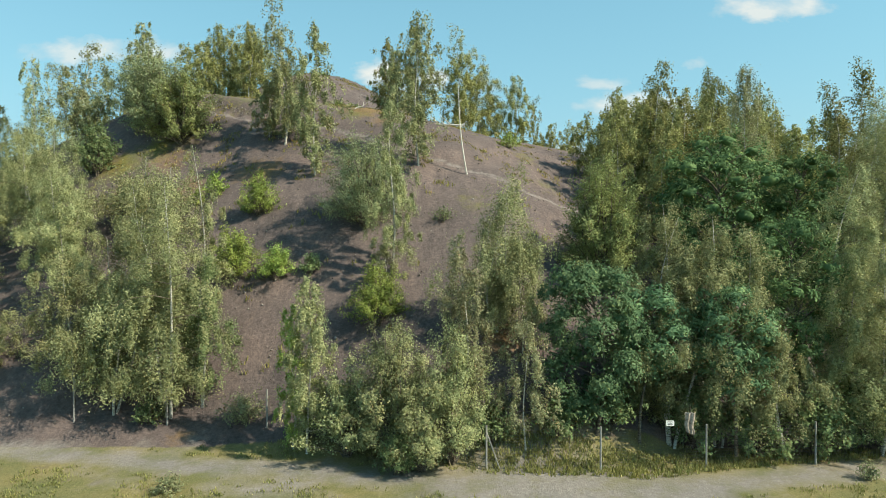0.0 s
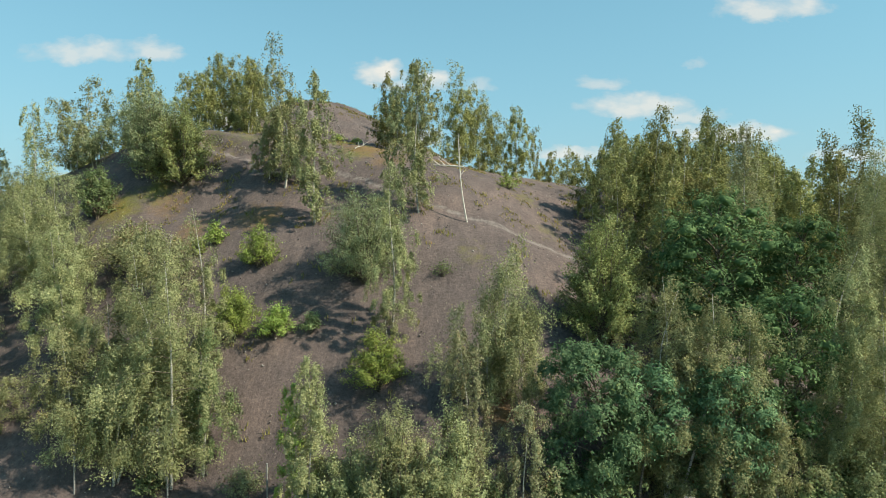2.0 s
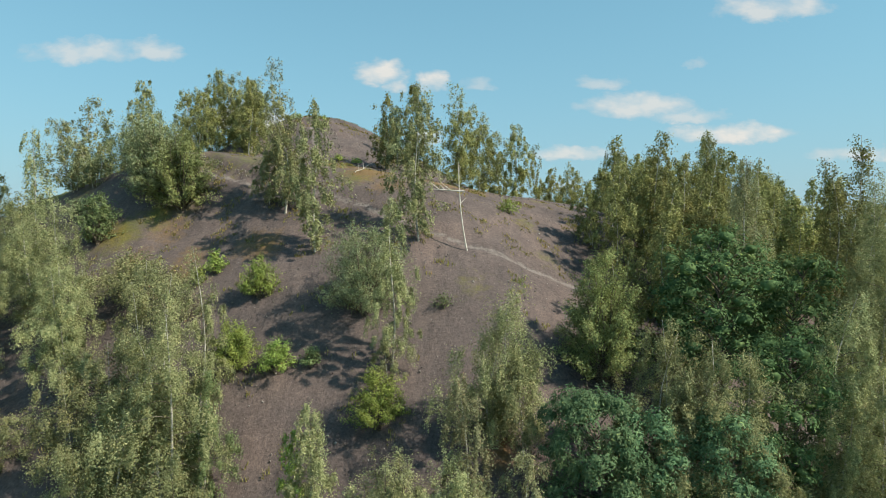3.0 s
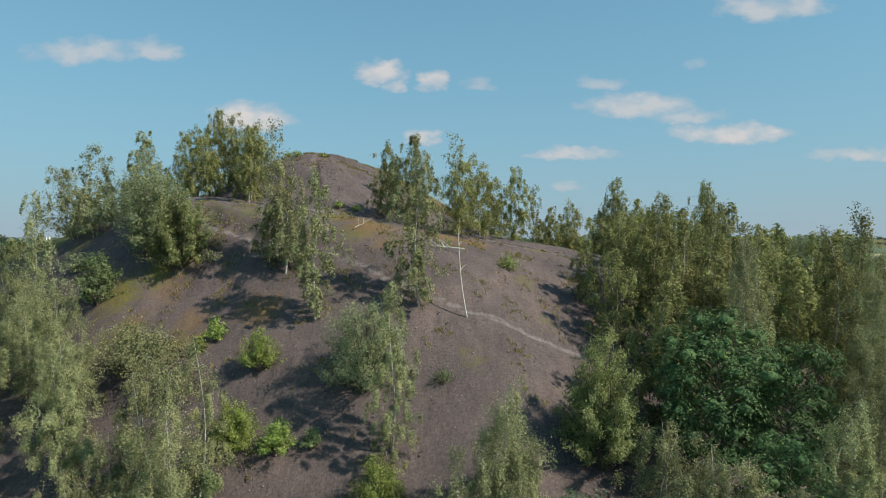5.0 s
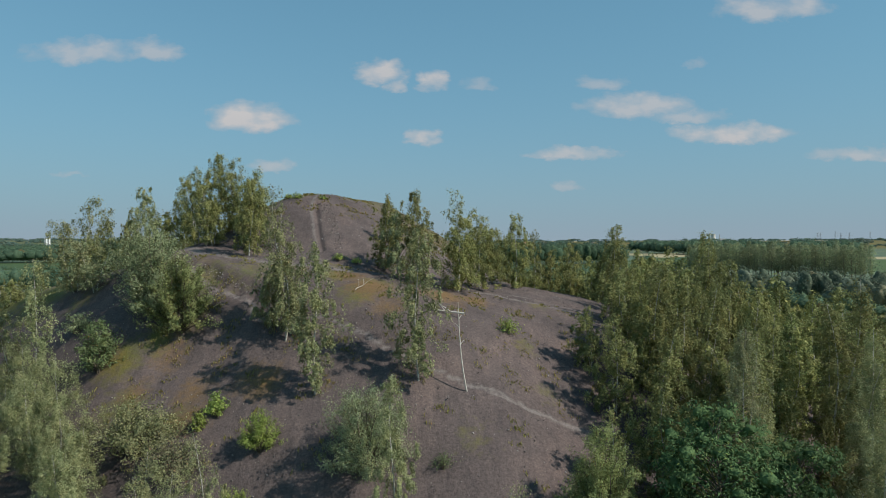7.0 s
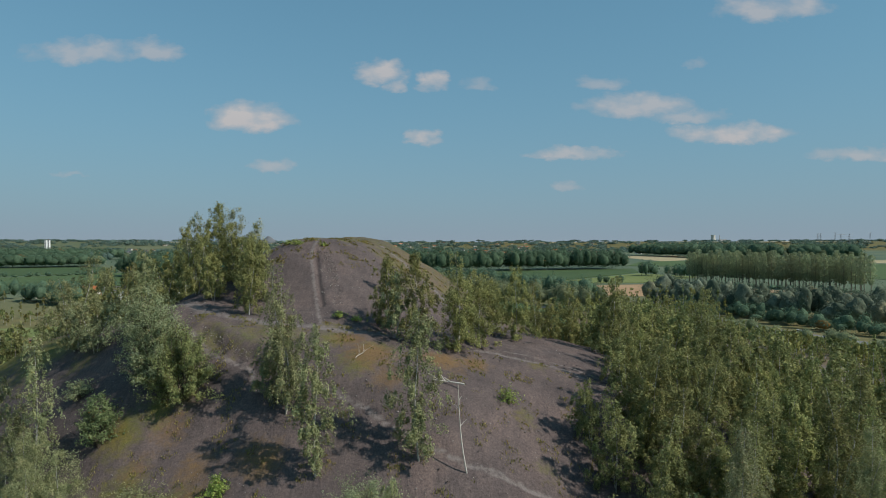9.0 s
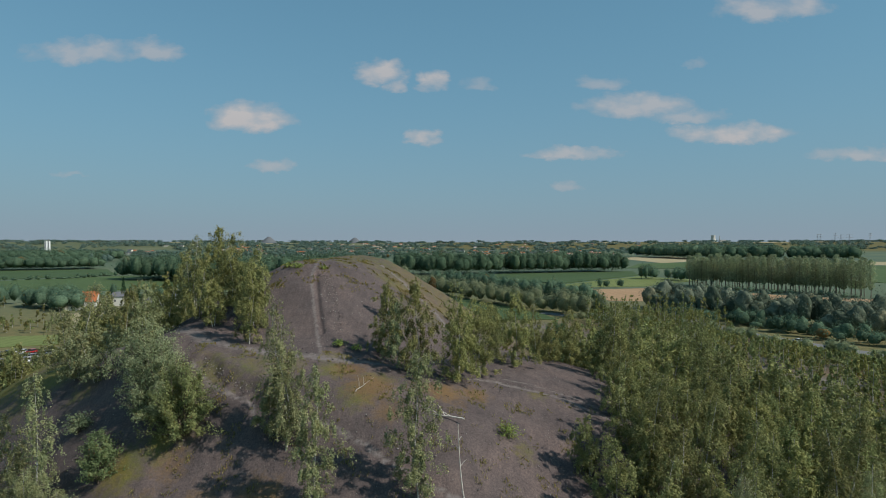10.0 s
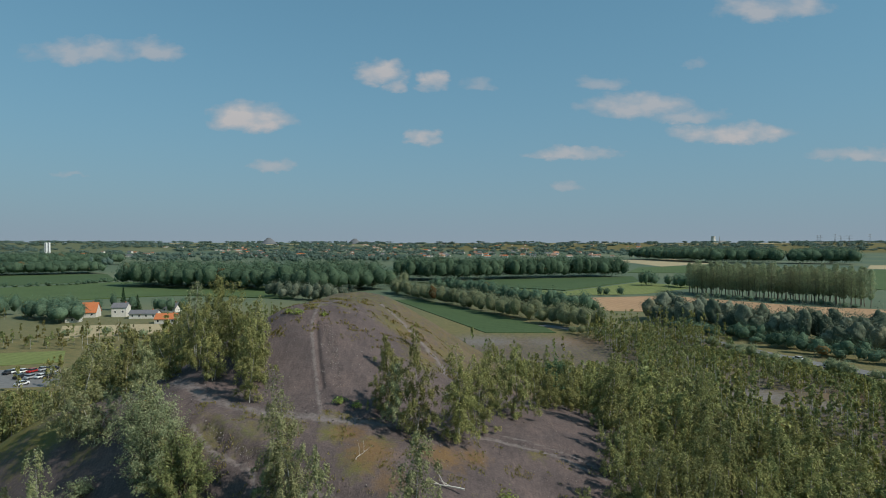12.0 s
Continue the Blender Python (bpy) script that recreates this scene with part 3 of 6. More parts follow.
# ---- the ground: one sheet out to the horizon ----
def away(x, y, line):
    """Distance in plan from points to a polyline."""
    best = np.full(x.shape, 1e9)
    for (ax, ay), (bx, by) in zip(line[:-1], line[1:]):
        s = np.clip(((x - ax) * (bx - ax) + (y - ay) * (by - ay)) / ((bx - ax) ** 2 + (by - ay) ** 2), 0, 1)
        best = np.minimum(best, np.hypot(x - ax - s * (bx - ax), y - ay - s * (by - ay)))
    return best


def spots(x, y, rows):
    """A soft mask of round patches (x, y, radius, strength)."""
    m = np.zeros(x.shape)
    for px, py, r, s in rows:
        m = np.maximum(m, s * np.exp(-(((x - px) / r) ** 2 + ((y - py) / r) ** 2)))
    return m


def ease(a, b, v):
    t = np.clip((v - a) / (b - a), 0, 1)
    return t * t * (3 - 2 * t)


FOOTPATH = [(13.0, 47.6), (10.9, 47.7), (7.8, 47.9), (4.7, 48.0), (2.0, 48.4), (-1.8, 49.5), (-4.9, 51.3), (-7.6, 53.0), (-10.1, 54.5), (-13.0, 55.2), (-16.0, 55.2), (-17.4, 55.8), (-17.9, 57.2), (-19.0, 57.8), (-20.9, 58.5), (-22.8, 59.3), (-25.5, 61.8)]
CREST_PATH = [(-13.0, 64.5), (-13.3, 66.0), (-14.3, 69.6), (-14.9, 71.7), (-15.7, 74.5), (-16.5, 77.3), (-17.3, 80.3), (-17.7, 82.5), (-17.7, 85.0), (-18.0, 89.7), (-16.0, 97.0)]
GULLY = [(-17.2, 82.6), (-16.4, 79.4), (-15.6, 76.4), (-14.8, 73.5), (-14.0, 70.9)]
TRACK = [(-34.0, 77.0), (-31.2, 72.5), (-26.5, 67.5), (-23.3, 65.6), (-20.0, 64.5), (-16.3, 64.2), (-12.7, 64.1), (-8.6, 64.6), (-5.2, 65.2)]
SCARP = [(-24.2, 61.9), (-22.6, 60.4), (-21.2, 59.6), (-19.6, 58.9), (-18.1, 58.3)]
SHOULDER = [(3.5, 66.9), (6.0, 66.9), (9.0, 66.5), (12.0, 65.8), (14.3, 64.5), (15.9, 63.5), (18.5, 62.0)]
CONE_TRACK = [(-10.0, 100.0), (-7.1, 96.8), (-3.8, 92.5), (-0.7, 86.5), (0.5, 83.0)]
LANE = [(-60.0, 31.5), (-19.0, 29.0), (-12.0, 27.3), (-6.0, 26.6), (2.0, 25.0), (9.0, 24.4), (14.0, 25.8), (20.0, 26.9), (60.0, 29.0)]


def build_ground():
    def graded(lo, hi, step, far):
        a = list(np.arange(lo, hi + step / 2, step))
        g = step
        while a[-1] < far:
            g *= 1.22
            a.append(a[-1] + g)
        g = step
        while a[0] > -far:
            g *= 1.22
            a.insert(0, a[0] - g)
        return np.array(a)

    xs, ys = graded(-52, 48, 0.42, 6500), graded(21, 116, 0.42, 6500)
    xs = np.sort(np.concatenate([xs[(xs < -19) | (xs > -10.4)], np.arange(-18.9, -10.5, 0.16)]))
    X, Y = np.meshgrid(xs, ys)
    Z = height(X, Y)
    rough = np.zeros(X.shape)
    near = (np.abs(X) < 90) & (Y > 10) & (Y < 160)
    for i, j in zip(*np.nonzero(near)):
        p = Vector((X[i, j], Y[i, j], 0))
        rough[i, j] = 0.22 * noise.noise(p * 0.35) + 0.09 * noise.noise(p * 1.3)
    on_heap = ease(0.4, 3.0, Z)
    Z = Z + rough * (0.12 + 0.88 * on_heap)
    # the gully beside the crest path, and the worn steps below the track
    gully = away(X, Y, GULLY)
    Z = Z - 0.32 * np.exp(-(gully / 0.2) ** 2) + 0.06 * np.exp(-((gully - 0.7) / 0.35) ** 2)
    # an eroded bank above the footpath, broken into clods
    bank = away(X, Y, SCARP)
    Z = Z - 0.75 * np.exp(-((bank - 0.1) / 0.55) ** 2) * (0.7 + 0.6 * np.sin(3.1 * X) * np.sin(2.3 * Y + X)) + 0.3 * np.exp(-((bank - 1.3) / 0.6) ** 2) * (Y > 60 - 0.6 * (X + 22))
    for line in (FOOTPATH, TRACK, SHOULDER):
        Z = Z - 0.12 * np.exp(-(away(X, Y, line) / 0.7) ** 2)
    n = len(xs)
    i = (np.arange(len(ys) - 1)[:, None] * n + np.arange(n - 1)[None]).ravel()
    faces = np.stack([i, i + 1, i + n + 1, i + n], 1)
    me = soft_mesh("ground", np.stack([X, Y, Z], -1).reshape(-1, 3), faces, [GROUND], True)
    path = np.maximum.reduce([0.68 * np.exp(-(away(X, Y, FOOTPATH) / 0.4) ** 2), 0.58 * np.exp(-(away(X, Y, CREST_PATH) / 0.4) ** 2),
                              0.62 * np.exp(-(away(X, Y, TRACK) / 1.3) ** 2), 0.68 * np.exp(-(away(X, Y, SHOULDER) / 0.55) ** 2), 0.6 * np.exp(-(away(X, Y - 1.5, SHOULDER) / 0.4) ** 2),
                              0.66 * np.exp(-(away(X, Y, CONE_TRACK) / 0.8) ** 2)])
    plain_land = 1 - on_heap
    lane = away(X, Y, LANE)
    lawn = plain_land * 0.7
    gravel = plain_land * 0.66 * np.exp(-(lane / 1.5) ** 2) * (np.abs(X) < 80)
    gravel = np.maximum(gravel, spots(X, Y, [(-7, 25, 4.0, 0.55), (4, 23.5, 7, 0.74), (9.5, 23.6, 4, 0.74), (-14, 27.5, 4, 0.5), (18, 268, 26, 0.62), (48, 258, 24, 0.56), (-8, 268, 14, 0.56), (88, 172, 13, 0.72), (104, 158, 12, 0.6)]))
    wood_floor = ease(24.5, 27.5, Y) * ease(140, 120, Y) * plain_land
    lawn = lawn * np.where((Y > 29.5) & (Y < 140) & (X > -40) & (X < 40), 0.25, 1.0)
    lawn = lawn * np.where((Y > 95) & (Y < 285) & (X > -60) & (X < 112 - 0.31 * (Y - 276)), 0.66, 1.0)
    grass = spots(X, Y, [(-19, 61.5, 4.0, 0.5), (-23.5, 61, 3.5, 0.5), (-24, 56, 3, 0.5), (-16, 62, 3.0, 0.55), (-8, 57.5, 2.6, 0.62), (-6.5, 60.5, 2.6, 0.6),
                         (-11, 61.5, 2.5, 0.62), (-11.5, 65, 2.5, 0.5), (-18.5, 89, 2.4, 0.66), (-14.8, 90, 2.0, 0.62), (-7, 92, 5.5, 0.6), (-3, 84, 4.5, 0.52), (1, 92, 6, 0.6),
                         (-28, 53.0, 2.4, 0.72), (-25.6, 54.6, 1.8, 0.7), (-26, 49, 2.6, 0.6), (-21, 47.5, 2.4, 0.6), (7.3, 55, 1.6, 0.5), (10, 65, 2, 0.5), (-45, 71, 6, 0.8), (-52, 74, 6, 0.8), (-38, 64, 3, 0.5), (8.6, 50, 1.5, 0.45),
                         (-4.5, 37, 2.2, 0.42), (2, 44, 3, 0.36)])
    grass = np.maximum(grass, 0.75 * ease(36, 46, X) * on_heap)
    grass = np.maximum(grass, 0.47 * ease(86, 98, Y) * on_heap)
    rust = spots(X, Y, [(3.1, 32.8, 1.2, 0.75), (-24, 53.5, 2.2, 0.5), (-20.5, 50, 2.3, 0.58), (-19.5, 47.5, 2.0, 0.58), (-14.5, 49.2, 2.0, 0.7), (0.0, 60.5, 2.6, 0.82), (3.2, 62, 2.0, 0.72),
                        (-7, 59, 2.8, 0.8), (-9.5, 62, 2.2, 0.7), (-5, 55.5, 2.0, 0.6), (-16, 50, 2, 0.55), (-13.2, 30.3, 1.0, 0.5), (-5.5, 91, 3.5, 0.5), (-2, 86, 3, 0.45), (-25.5, 50.5, 1.6, 0.5), (5, 27.5, 1.2, 0.5), (17.5, 27.3, 1.5, 0.45), (60, 120, 10, 0.6), (75, 150, 14, 0.6), (112, 168, 12, 0.75), (122, 158, 10, 0.7), (45, 150, 10, 0.5), (58, 262, 15, 0.8), (32, 275, 13, 0.7), (5, 258, 10, 0.65), (24, 246, 10, 0.6)])
    far_land = ease(300, 520, np.hypot(X, Y)) * plain_land
    far_land = np.maximum(far_land, ease(2400, 2700, np.hypot(X, Y)))
    rust = np.maximum(rust, 0.34 * ease(-13, -6, X) * ease(84, 90, Y) * on_heap)
    for name, values in (("m_path", path), ("m_lawn", lawn), ("m_gravel", gravel), ("m_grass", grass), ("m_rust", rust), ("m_far", far_land)):
        at = me.attributes.new(name, "FLOAT", "POINT")
        at.data.foreach_set("value", values.ravel().astype(np.float32))
    tagged(new("ground", me), "grey mining shale heap with grass, paths and open plain", "ground", kind="structure")


build_ground()


def field(name, corners, mat, thick, label):
    """A crop standing on the plain: a low slab with the given corners."""
    bm = bmesh.new()
    vs = [bm.verts.new((x, y, -0.2)) for x, y in corners]
    f = bm.faces.new(vs)
    if f.normal.z < 0:
        f.normal_flip()
    ext = bmesh.ops.extrude_face_region(bm, geom=[f])
    bmesh.ops.translate(bm, verts=[v for v in ext["geom"] if isinstance(v, bmesh.types.BMVert)], vec=(0, 0, 0.2 + thick))
    bmesh.ops.recalc_face_normals(bm, faces=bm.faces)
    ob = part(name, bm, mat)
    return tagged(ob, label, "field", kind="structure")


def plan(x, y, h=43.0):
    """The place on the plain seen from the highest camera at bearing x and dip y."""
    d = h * FOCAL / (y - 430.0)
    return ((x - 784) / FOCAL * d, d)


# ---- fields and roads of the plain ----
field("field", [plan(-40, 541), plan(255, 526), plan(330, 524), plan(520, 530), plan(460, 505), plan(215, 500), plan(-40, 513)], CROP_GREEN, 0.7, "green maize field before a dark wood")
field("field", [plan(-40, 509), plan(205, 497), plan(190, 486), plan(-40, 488)], CROP_DARK, 0.5, "dark green beet field beyond a hedge")
field("field", [plan(760, 503), plan(1000, 515), plan(1130, 498), plan(1120, 490), plan(880, 496)], CROP_DARK, 0.8, "dark green field in front of the wood")
field("field", [plan(700, 497), plan(960, 524), plan(1140, 521), plan(1240, 508), plan(1130, 500), plan(1000, 517), plan(745, 502)], CROP_LIGHT, 0.3, "pale green meadow beside the wood")
field("field", [plan(700, 532), plan(860, 590), plan(985, 590), plan(960, 578), plan(850, 552), plan(740, 530)], CROP_DARK, 0.3, "dark green maize field behind the heap")
field("field", [plan(1020, 528), plan(1060, 550), plan(1300, 556), plan(1620, 566), plan(1620, 551), plan(1430, 543), plan(1180, 524)], STUBBLE, 0.15, "orange-brown ploughed field before poplars")
field("field", [plan(1080, 461), plan(1170, 472), plan(1260, 467), plan(1190, 459)], STRAW, 0.2, "pale straw stubble field far off")
field("field", [plan(1110, 483), plan(1240, 484), plan(1250, 470), plan(1130, 474)], CROP_GREEN, 0.5, "green crop field far off")
field("field", [plan(1535, 476), plan(1620, 478), plan(1620, 470), plan(1540, 470)], STRAW, 0.2, "pale straw field beside poplars")
field("field", [plan(1540, 512), plan(1620, 518), plan(1620, 480), plan(1540, 478)], CROP_GREEN, 0.4, "green crop field beside poplars")
field("field", [plan(665, 492), plan(700, 496), plan(700, 482), plan(680, 480)], CROP_LIGHT, 0.3, "yellow-green meadow between two woods")
field("field", [plan(500, 446), plan(640, 446), plan(660, 444), plan(520, 443.5)], STRAW, 0.2, "pale straw field near the horizon")
def far_strip(x0, x1, d0, d1, mat, label):
    """A field on the rising land near the horizon, between two bearings and two distances."""
    u, d = np.meshgrid(np.linspace((x0 - 784) / FOCAL, (x1 - 784) / FOCAL, 30), np.linspace(d0, d1, 7))
    V = np.stack([u * d, d, height(u * d, d) + 1.2], -1).reshape(-1, 3)
    i = (np.arange(6)[:, None] * 30 + np.arange(29)[None]).ravel()
    tagged(new("field", soft_mesh("field", V, np.stack([i, i + 1, i + 31, i + 30], 1), [mat])), label, "field", kind="structure")


far_strip(300, 700, 4080, 4180, STRAW, "pale straw field near the horizon")
far_strip(860, 1120, 4320, 4440, STRAW, "pale straw field near the horizon")
far_strip(1150, 1500, 4000, 4120, STRAW, "pale straw field near the horizon")
far_strip(-40, 260, 4340, 4440, STRAW, "pale straw field near the horizon")
far_strip(560, 760, 3330, 3420, CROP_LIGHT, "pale green field near the horizon")
field("field", [plan(200, 595), plan(290, 590), plan(280, 574), plan(110, 578), plan(100, 600)], STRAW, 0.2, "dry yellow meadow below the houses")
field("field", [plan(-30, 650), plan(110, 642), plan(115, 622), plan(-30, 628)], CROP_LIGHT, 0.2, "yellow-green rough meadow beside the car park")
field("car_park", [plan(-40, 690), plan(110, 684), plan(100, 655), plan(-40, 656)], ASPHALT, 0.06, "grey car park surface among trees")


def road(line, width, label):
    bm = bmesh.new()
    prev = None
    for i, (x, y) in enumerate(line):
        a, b = line[max(i - 1, 0)], line[min(i + 1, len(line) - 1)]
        d = Vector((b[0] - a[0], b[1] - a[1])).normalized()
        n = Vector((-d.y, d.x)) * width / 2
        cur = [bm.verts.new((x + s * n.x, y + s * n.y, z)) for s, z in ((1, -0.3), (1, 0.4), (-1, 0.4), (-1, -0.3))]
        if prev:
            for k in range(4):
                bm.faces.new((prev[k], prev[(k + 1) % 4], cur[(k + 1) % 4], cur[k]))
        prev = cur
    bmesh.ops.recalc_face_normals(bm, faces=bm.faces)
    return tagged(part("road", bm, ASPHALT), label, "road", kind="structure")


road([plan(960, 577), plan(1010, 583), plan(1120, 588), plan(1230, 598), plan(1330, 622), plan(1440, 645), plan(1568, 668), plan(1700, 690)], 7.0, "grey country road lined by trees")


# ---- trees on the heap, front row by the fence ----
BIRCH_SIDE = "white-barked birch with drooping olive leaves on the grey slope"
birch(-17.4, 31.9, 10.2, 3.4, "leaning weeping birch with several pale stems at the heap's foot", stems=3, droop=1.5, layers=3.2, spread=0.7, crown=0.1, clear=1.3)
birch(-20.0, 33.2, 10.4, 2.7, "bushy birch with hanging olive leaves at the heap's foot", stems=2, droop=1.4, layers=3.0, crown=0.1, clear=1.3)
birch(-14.3, 32.0, 14.2, 2.9, "tall birch clump with pale stems beside the fence", stems=3, droop=1.3, layers=3.2, crown=0.06, top_thin=0.6, clear=1.3)
birch(-12.9, 32.6, 9.5, 1.7, "young green birch beside the fence", stems=2, droop=1.2, layers=3.0, crown=0.06, leafmat=GREEN_LEAF, clear=1.3)
birch(-14.7, 35.8, 15.7, 1.6, "thin half-bare birch with a white stem", droop=0.8, layers=1.6, top_thin=0.95, crown=0.1)
birch(-18.5, 35.3, 14.9, 2.3, "birch with pale stem and thin leafy tip", stems=2, droop=1.2, layers=2.8, crown=0.1, top_thin=0.7)
birch(-23.0, 38.4, 14.4, 2.5, "dense olive birch on the lower slope", stems=2, droop=1.2, layers=3.0, crown=0.08)
birch(-28.5, 44.4, 19.0, 3.2, "tall broad birch on the lower slope", stems=2, droop=1.3, layers=3.0, crown=0.08)
birch(-32.2, 46.6, 18.9, 3.0, "tall birch with drooping olive leaves", droop=1.2, layers=2.8, crown=0.1)
birch(-26.2, 34.6, 6.6, 2.2, "low bushy birch at the foot of the slope", stems=3, droop=1.2, layers=3.0, crown=0.08)
birch(-29.5, 37.0, 8.5, 2.2, "bushy birch at the foot of the slope", stems=2, droop=1.3, layers=3.0, crown=0.08)
birch(-6.4, 28.5, 8.4, 1.45, "slim birch with a pale stem beside the fence", droop=1.2, layers=3.2, crown=0.12, clear=1.3)
birch(-7.2, 28.9, 7.0, 0.9, "slim bright green young tree beside the fence", leafmat=BRIGHT_LEAF, droop=0.8, layers=2.6, crown=0.1)
bush(-4.4, 28.2, 4.6, 1.9, "broad olive shrub beside the fence", BIRCH_LEAF)
bush(-2.3, 27.5, 6.9, 2.0, "tall olive shrub at the heap's foot", BIRCH_LEAF, spiky=1.0, leaf=0.082)
bush(0.4, 27.2, 6.3, 2.0, "broad leafy shrub at the heap's foot", BIRCH_LEAF, spiky=0.9, leaf=0.082)
bush(-0.9, 26.5, 4.9, 1.4, "yellow-green leafy shrub at the lane's edge", BIRCH_LEAF, spiky=0.8, leaf=0.085)
bush(-2.0, 26.2, 2.0, 0.9, "low vivid green shrub at the lane's edge", GREEN_LEAF)
birch(0.7, 28.5, 9.6, 1.5, "weeping birch behind the shrubs", droop=1.5, layers=2.4, crown=0.15, leafmat=DRY_LEAF, clear=1.3)
birch(2.5, 33.6, 14.0, 3.1, "weeping birch with trailing branches on the slope", stems=2, droop=1.9, layers=2.9, crown=0.06, wide=0.5)
birch(4.2, 32.2, 10.6, 1.9, "weeping birch with trailing branches on the slope", droop=1.9, layers=2.4, crown=0.1, clear=1.3)
birch(3.8, 27.6, 6.6, 1.4, "sparse dry birch with brown leaves beside the fence", droop=1.4, layers=2.0, crown=0.15, leafmat=DRY_LEAF, clear=1.3)
bush(-10.1, 31.0, 2.3, 1.2, "small dull shrub beside a fence post", GREY_LEAF, layers=1.8, spiky=1.0)
bush(-15.2, 31.4, 2.1, 0.9, "small green shrub behind the fence", GREEN_LEAF, layers=2.0)

# ---- bushes and trees of the open slope ----
bush(-3.65, 34.7, 8.7, 1.65, "rounded yellow-green bush on the grey slope", BRIGHT_LEAF, spiky=0.9)
bush(-13.4, 39.3, 11.0, 1.75, "bright green rounded bush on the grey slope", BRIGHT_LEAF)
bush(-10.6, 38.8, 9.9, 1.25, "small yellow-green bush on the grey slope", BRIGHT_LEAF, spiky=0.8)
bush(-8.4, 38.8, 9.4, 0.7, "small green bush on the grey slope", GREEN_LEAF)
bush(-13.2, 43.8, 14.9, 1.45, "rounded yellow-green bush on the grey slope", BRIGHT_LEAF)
bush(-16.1, 37.6, 7.6, 0.8, "small green bush on the grey slope", GREEN_LEAF)
bush(-5.3, 41.7, 17.2, 3.1, "wide grey-green willow bush on the slope", GREY_LEAF, spiky=1.1, layers=2.4)
birch(-3.2, 38.0, 18.8, 1.35, "tall slim birch with a white stem on the slope", droop=1.1, layers=2.4, crown=0.12)
birch(-3.4, 36.6, 9.9, 1.0, "small birch with drooping leaves on the slope", droop=1.1, layers=2.4, crown=0.1)
birch(-9.9, 47.3, 27.0, 1.7, BIRCH_SIDE, droop=1.2, layers=2.8, crown=0.1, leaf=0.155)
birch(-13.6, 53.0, 31.9, 2.3, "tall birch with a thin tip on the slope", stems=2, droop=1.2, layers=2.6, crown=0.12, leaf=0.155, spread=0.35, top_thin=0.8)
birch(-15.4, 54.2, 24.5, 1.7, BIRCH_SIDE, droop=1.2, layers=2.6, crown=0.1, leaf=0.155)
birch(-1.9, 48.3, 28.0, 2.0, "slim birch with a white stem beside the footpath", droop=1.2, layers=2.6, crown=0.1, leaf=0.155)
bush(-17.6, 47.2, 15.4, 0.9, "small yellow-green bush on rusty ground", BRIGHT_LEAF, leaf=0.146)
bush(-18.5, 46.2, 14.2, 0.6, "small yellow-green bush on rusty ground", BRIGHT_LEAF, leaf=0.146)
bush(-22.5, 45.0, 15.0, 3.4, "wide low olive bush on the slope", BIRCH_LEAF, leaf=0.155, spiky=1.0)
bush(-19.0, 42.8, 13.4, 2.3, "low olive birch scrub on the slope", DRY_LEAF, leaf=0.146, spiky=1.2, layers=1.8)
bush(-29.8, 52.6, 20.4, 2.0, "dense dark green rounded bush on the slope", GREEN_LEAF, leaf=0.155)
bush(-26.6, 56.6, 27.8, 3.3, "large grey-green willow bush on the slope", GREY_LEAF, leaf=0.146, layers=2.8, skirt=0.02, spiky=0.8)
bush(-23.6, 55.2, 26.0, 3.1, "large dense fresh green bush on the slope", FRESH_LEAF, leaf=0.155, layers=3.0, skirt=0.02)
bush(-29.2, 60.2, 29.0, 3.2, "tall grey-green willow bush on the slope", GREY_LEAF, leaf=0.164, spiky=1.0)
birch(-30.8, 63.2, 32.8, 2.0, "birch rising behind the large bush", droop=1.0, layers=2.6, crown=0.1, leaf=0.164)
birch(-34.6, 51.4, 25.6, 1.5, "thin birch with sparse drooping tip", droop=1.6, layers=1.5, crown=0.2, leaf=0.146, top_thin=0.2)
birch(-37.4, 53.6, 21.6, 2.4, "birch with olive leaves on the flank", stems=2, droop=1.2, layers=2.6, crown=0.1, leaf=0.155)
birch(-40.2, 66.8, 32.2, 2.9, "grey-green birch clump on the skyline", stems=2, droop=1.1, layers=2.6, crown=0.08, leaf=0.173)
birch(-36.8, 64.5, 27.8, 2.6, "grey-green willow birch beside the dark slope", stems=2, droop=1.0, layers=2.4, crown=0.06, leaf=0.173, leafmat=GREY_LEAF)
bush(-35.0, 58.5, 20.4, 1.6, "sparse grey-green bush in the shade", GREY_LEAF, leaf=0.164, layers=1.6)
bush(6.0, 56.0, 20.0, 0.9, "small yellowish bush on bare shale", BRIGHT_LEAF, leaf=0.146, layers=1.5, spiky=1.4)
bush(0.0, 41.9, 12.4, 0.7, "small sparse weed bush on bare shale", GREEN_LEAF, layers=1.3, spiky=1.4)

# ---- upper shoulder and cone ----
birch(-29.4, 80.2, 38.4, 2.7, "tall birch on the upper skyline", droop=1.0, layers=2.9, crown=0.1, leaf=0.173, leafmat=GOLD_LEAF)
birch(-26.4, 77.5, 37.9, 2.6, "tall birch on the upper skyline", stems=2, droop=1.0, layers=2.8, crown=0.08, leaf=0.173, leafmat=GOLD_LEAF)
birch(-24.0, 74.4, 36.0, 2.5, "dense birch beside the track", stems=2, droop=1.1, layers=2.8, crown=0.06, leaf=0.173, leafmat=GOLD_LEAF)
birch(-34.3, 84.4, 37.7, 2.0, "pale sparse birch on the upper skyline", stems=2, droop=0.9, layers=1.9, crown=0.2, leaf=0.182, leafmat=GREY_LEAF)
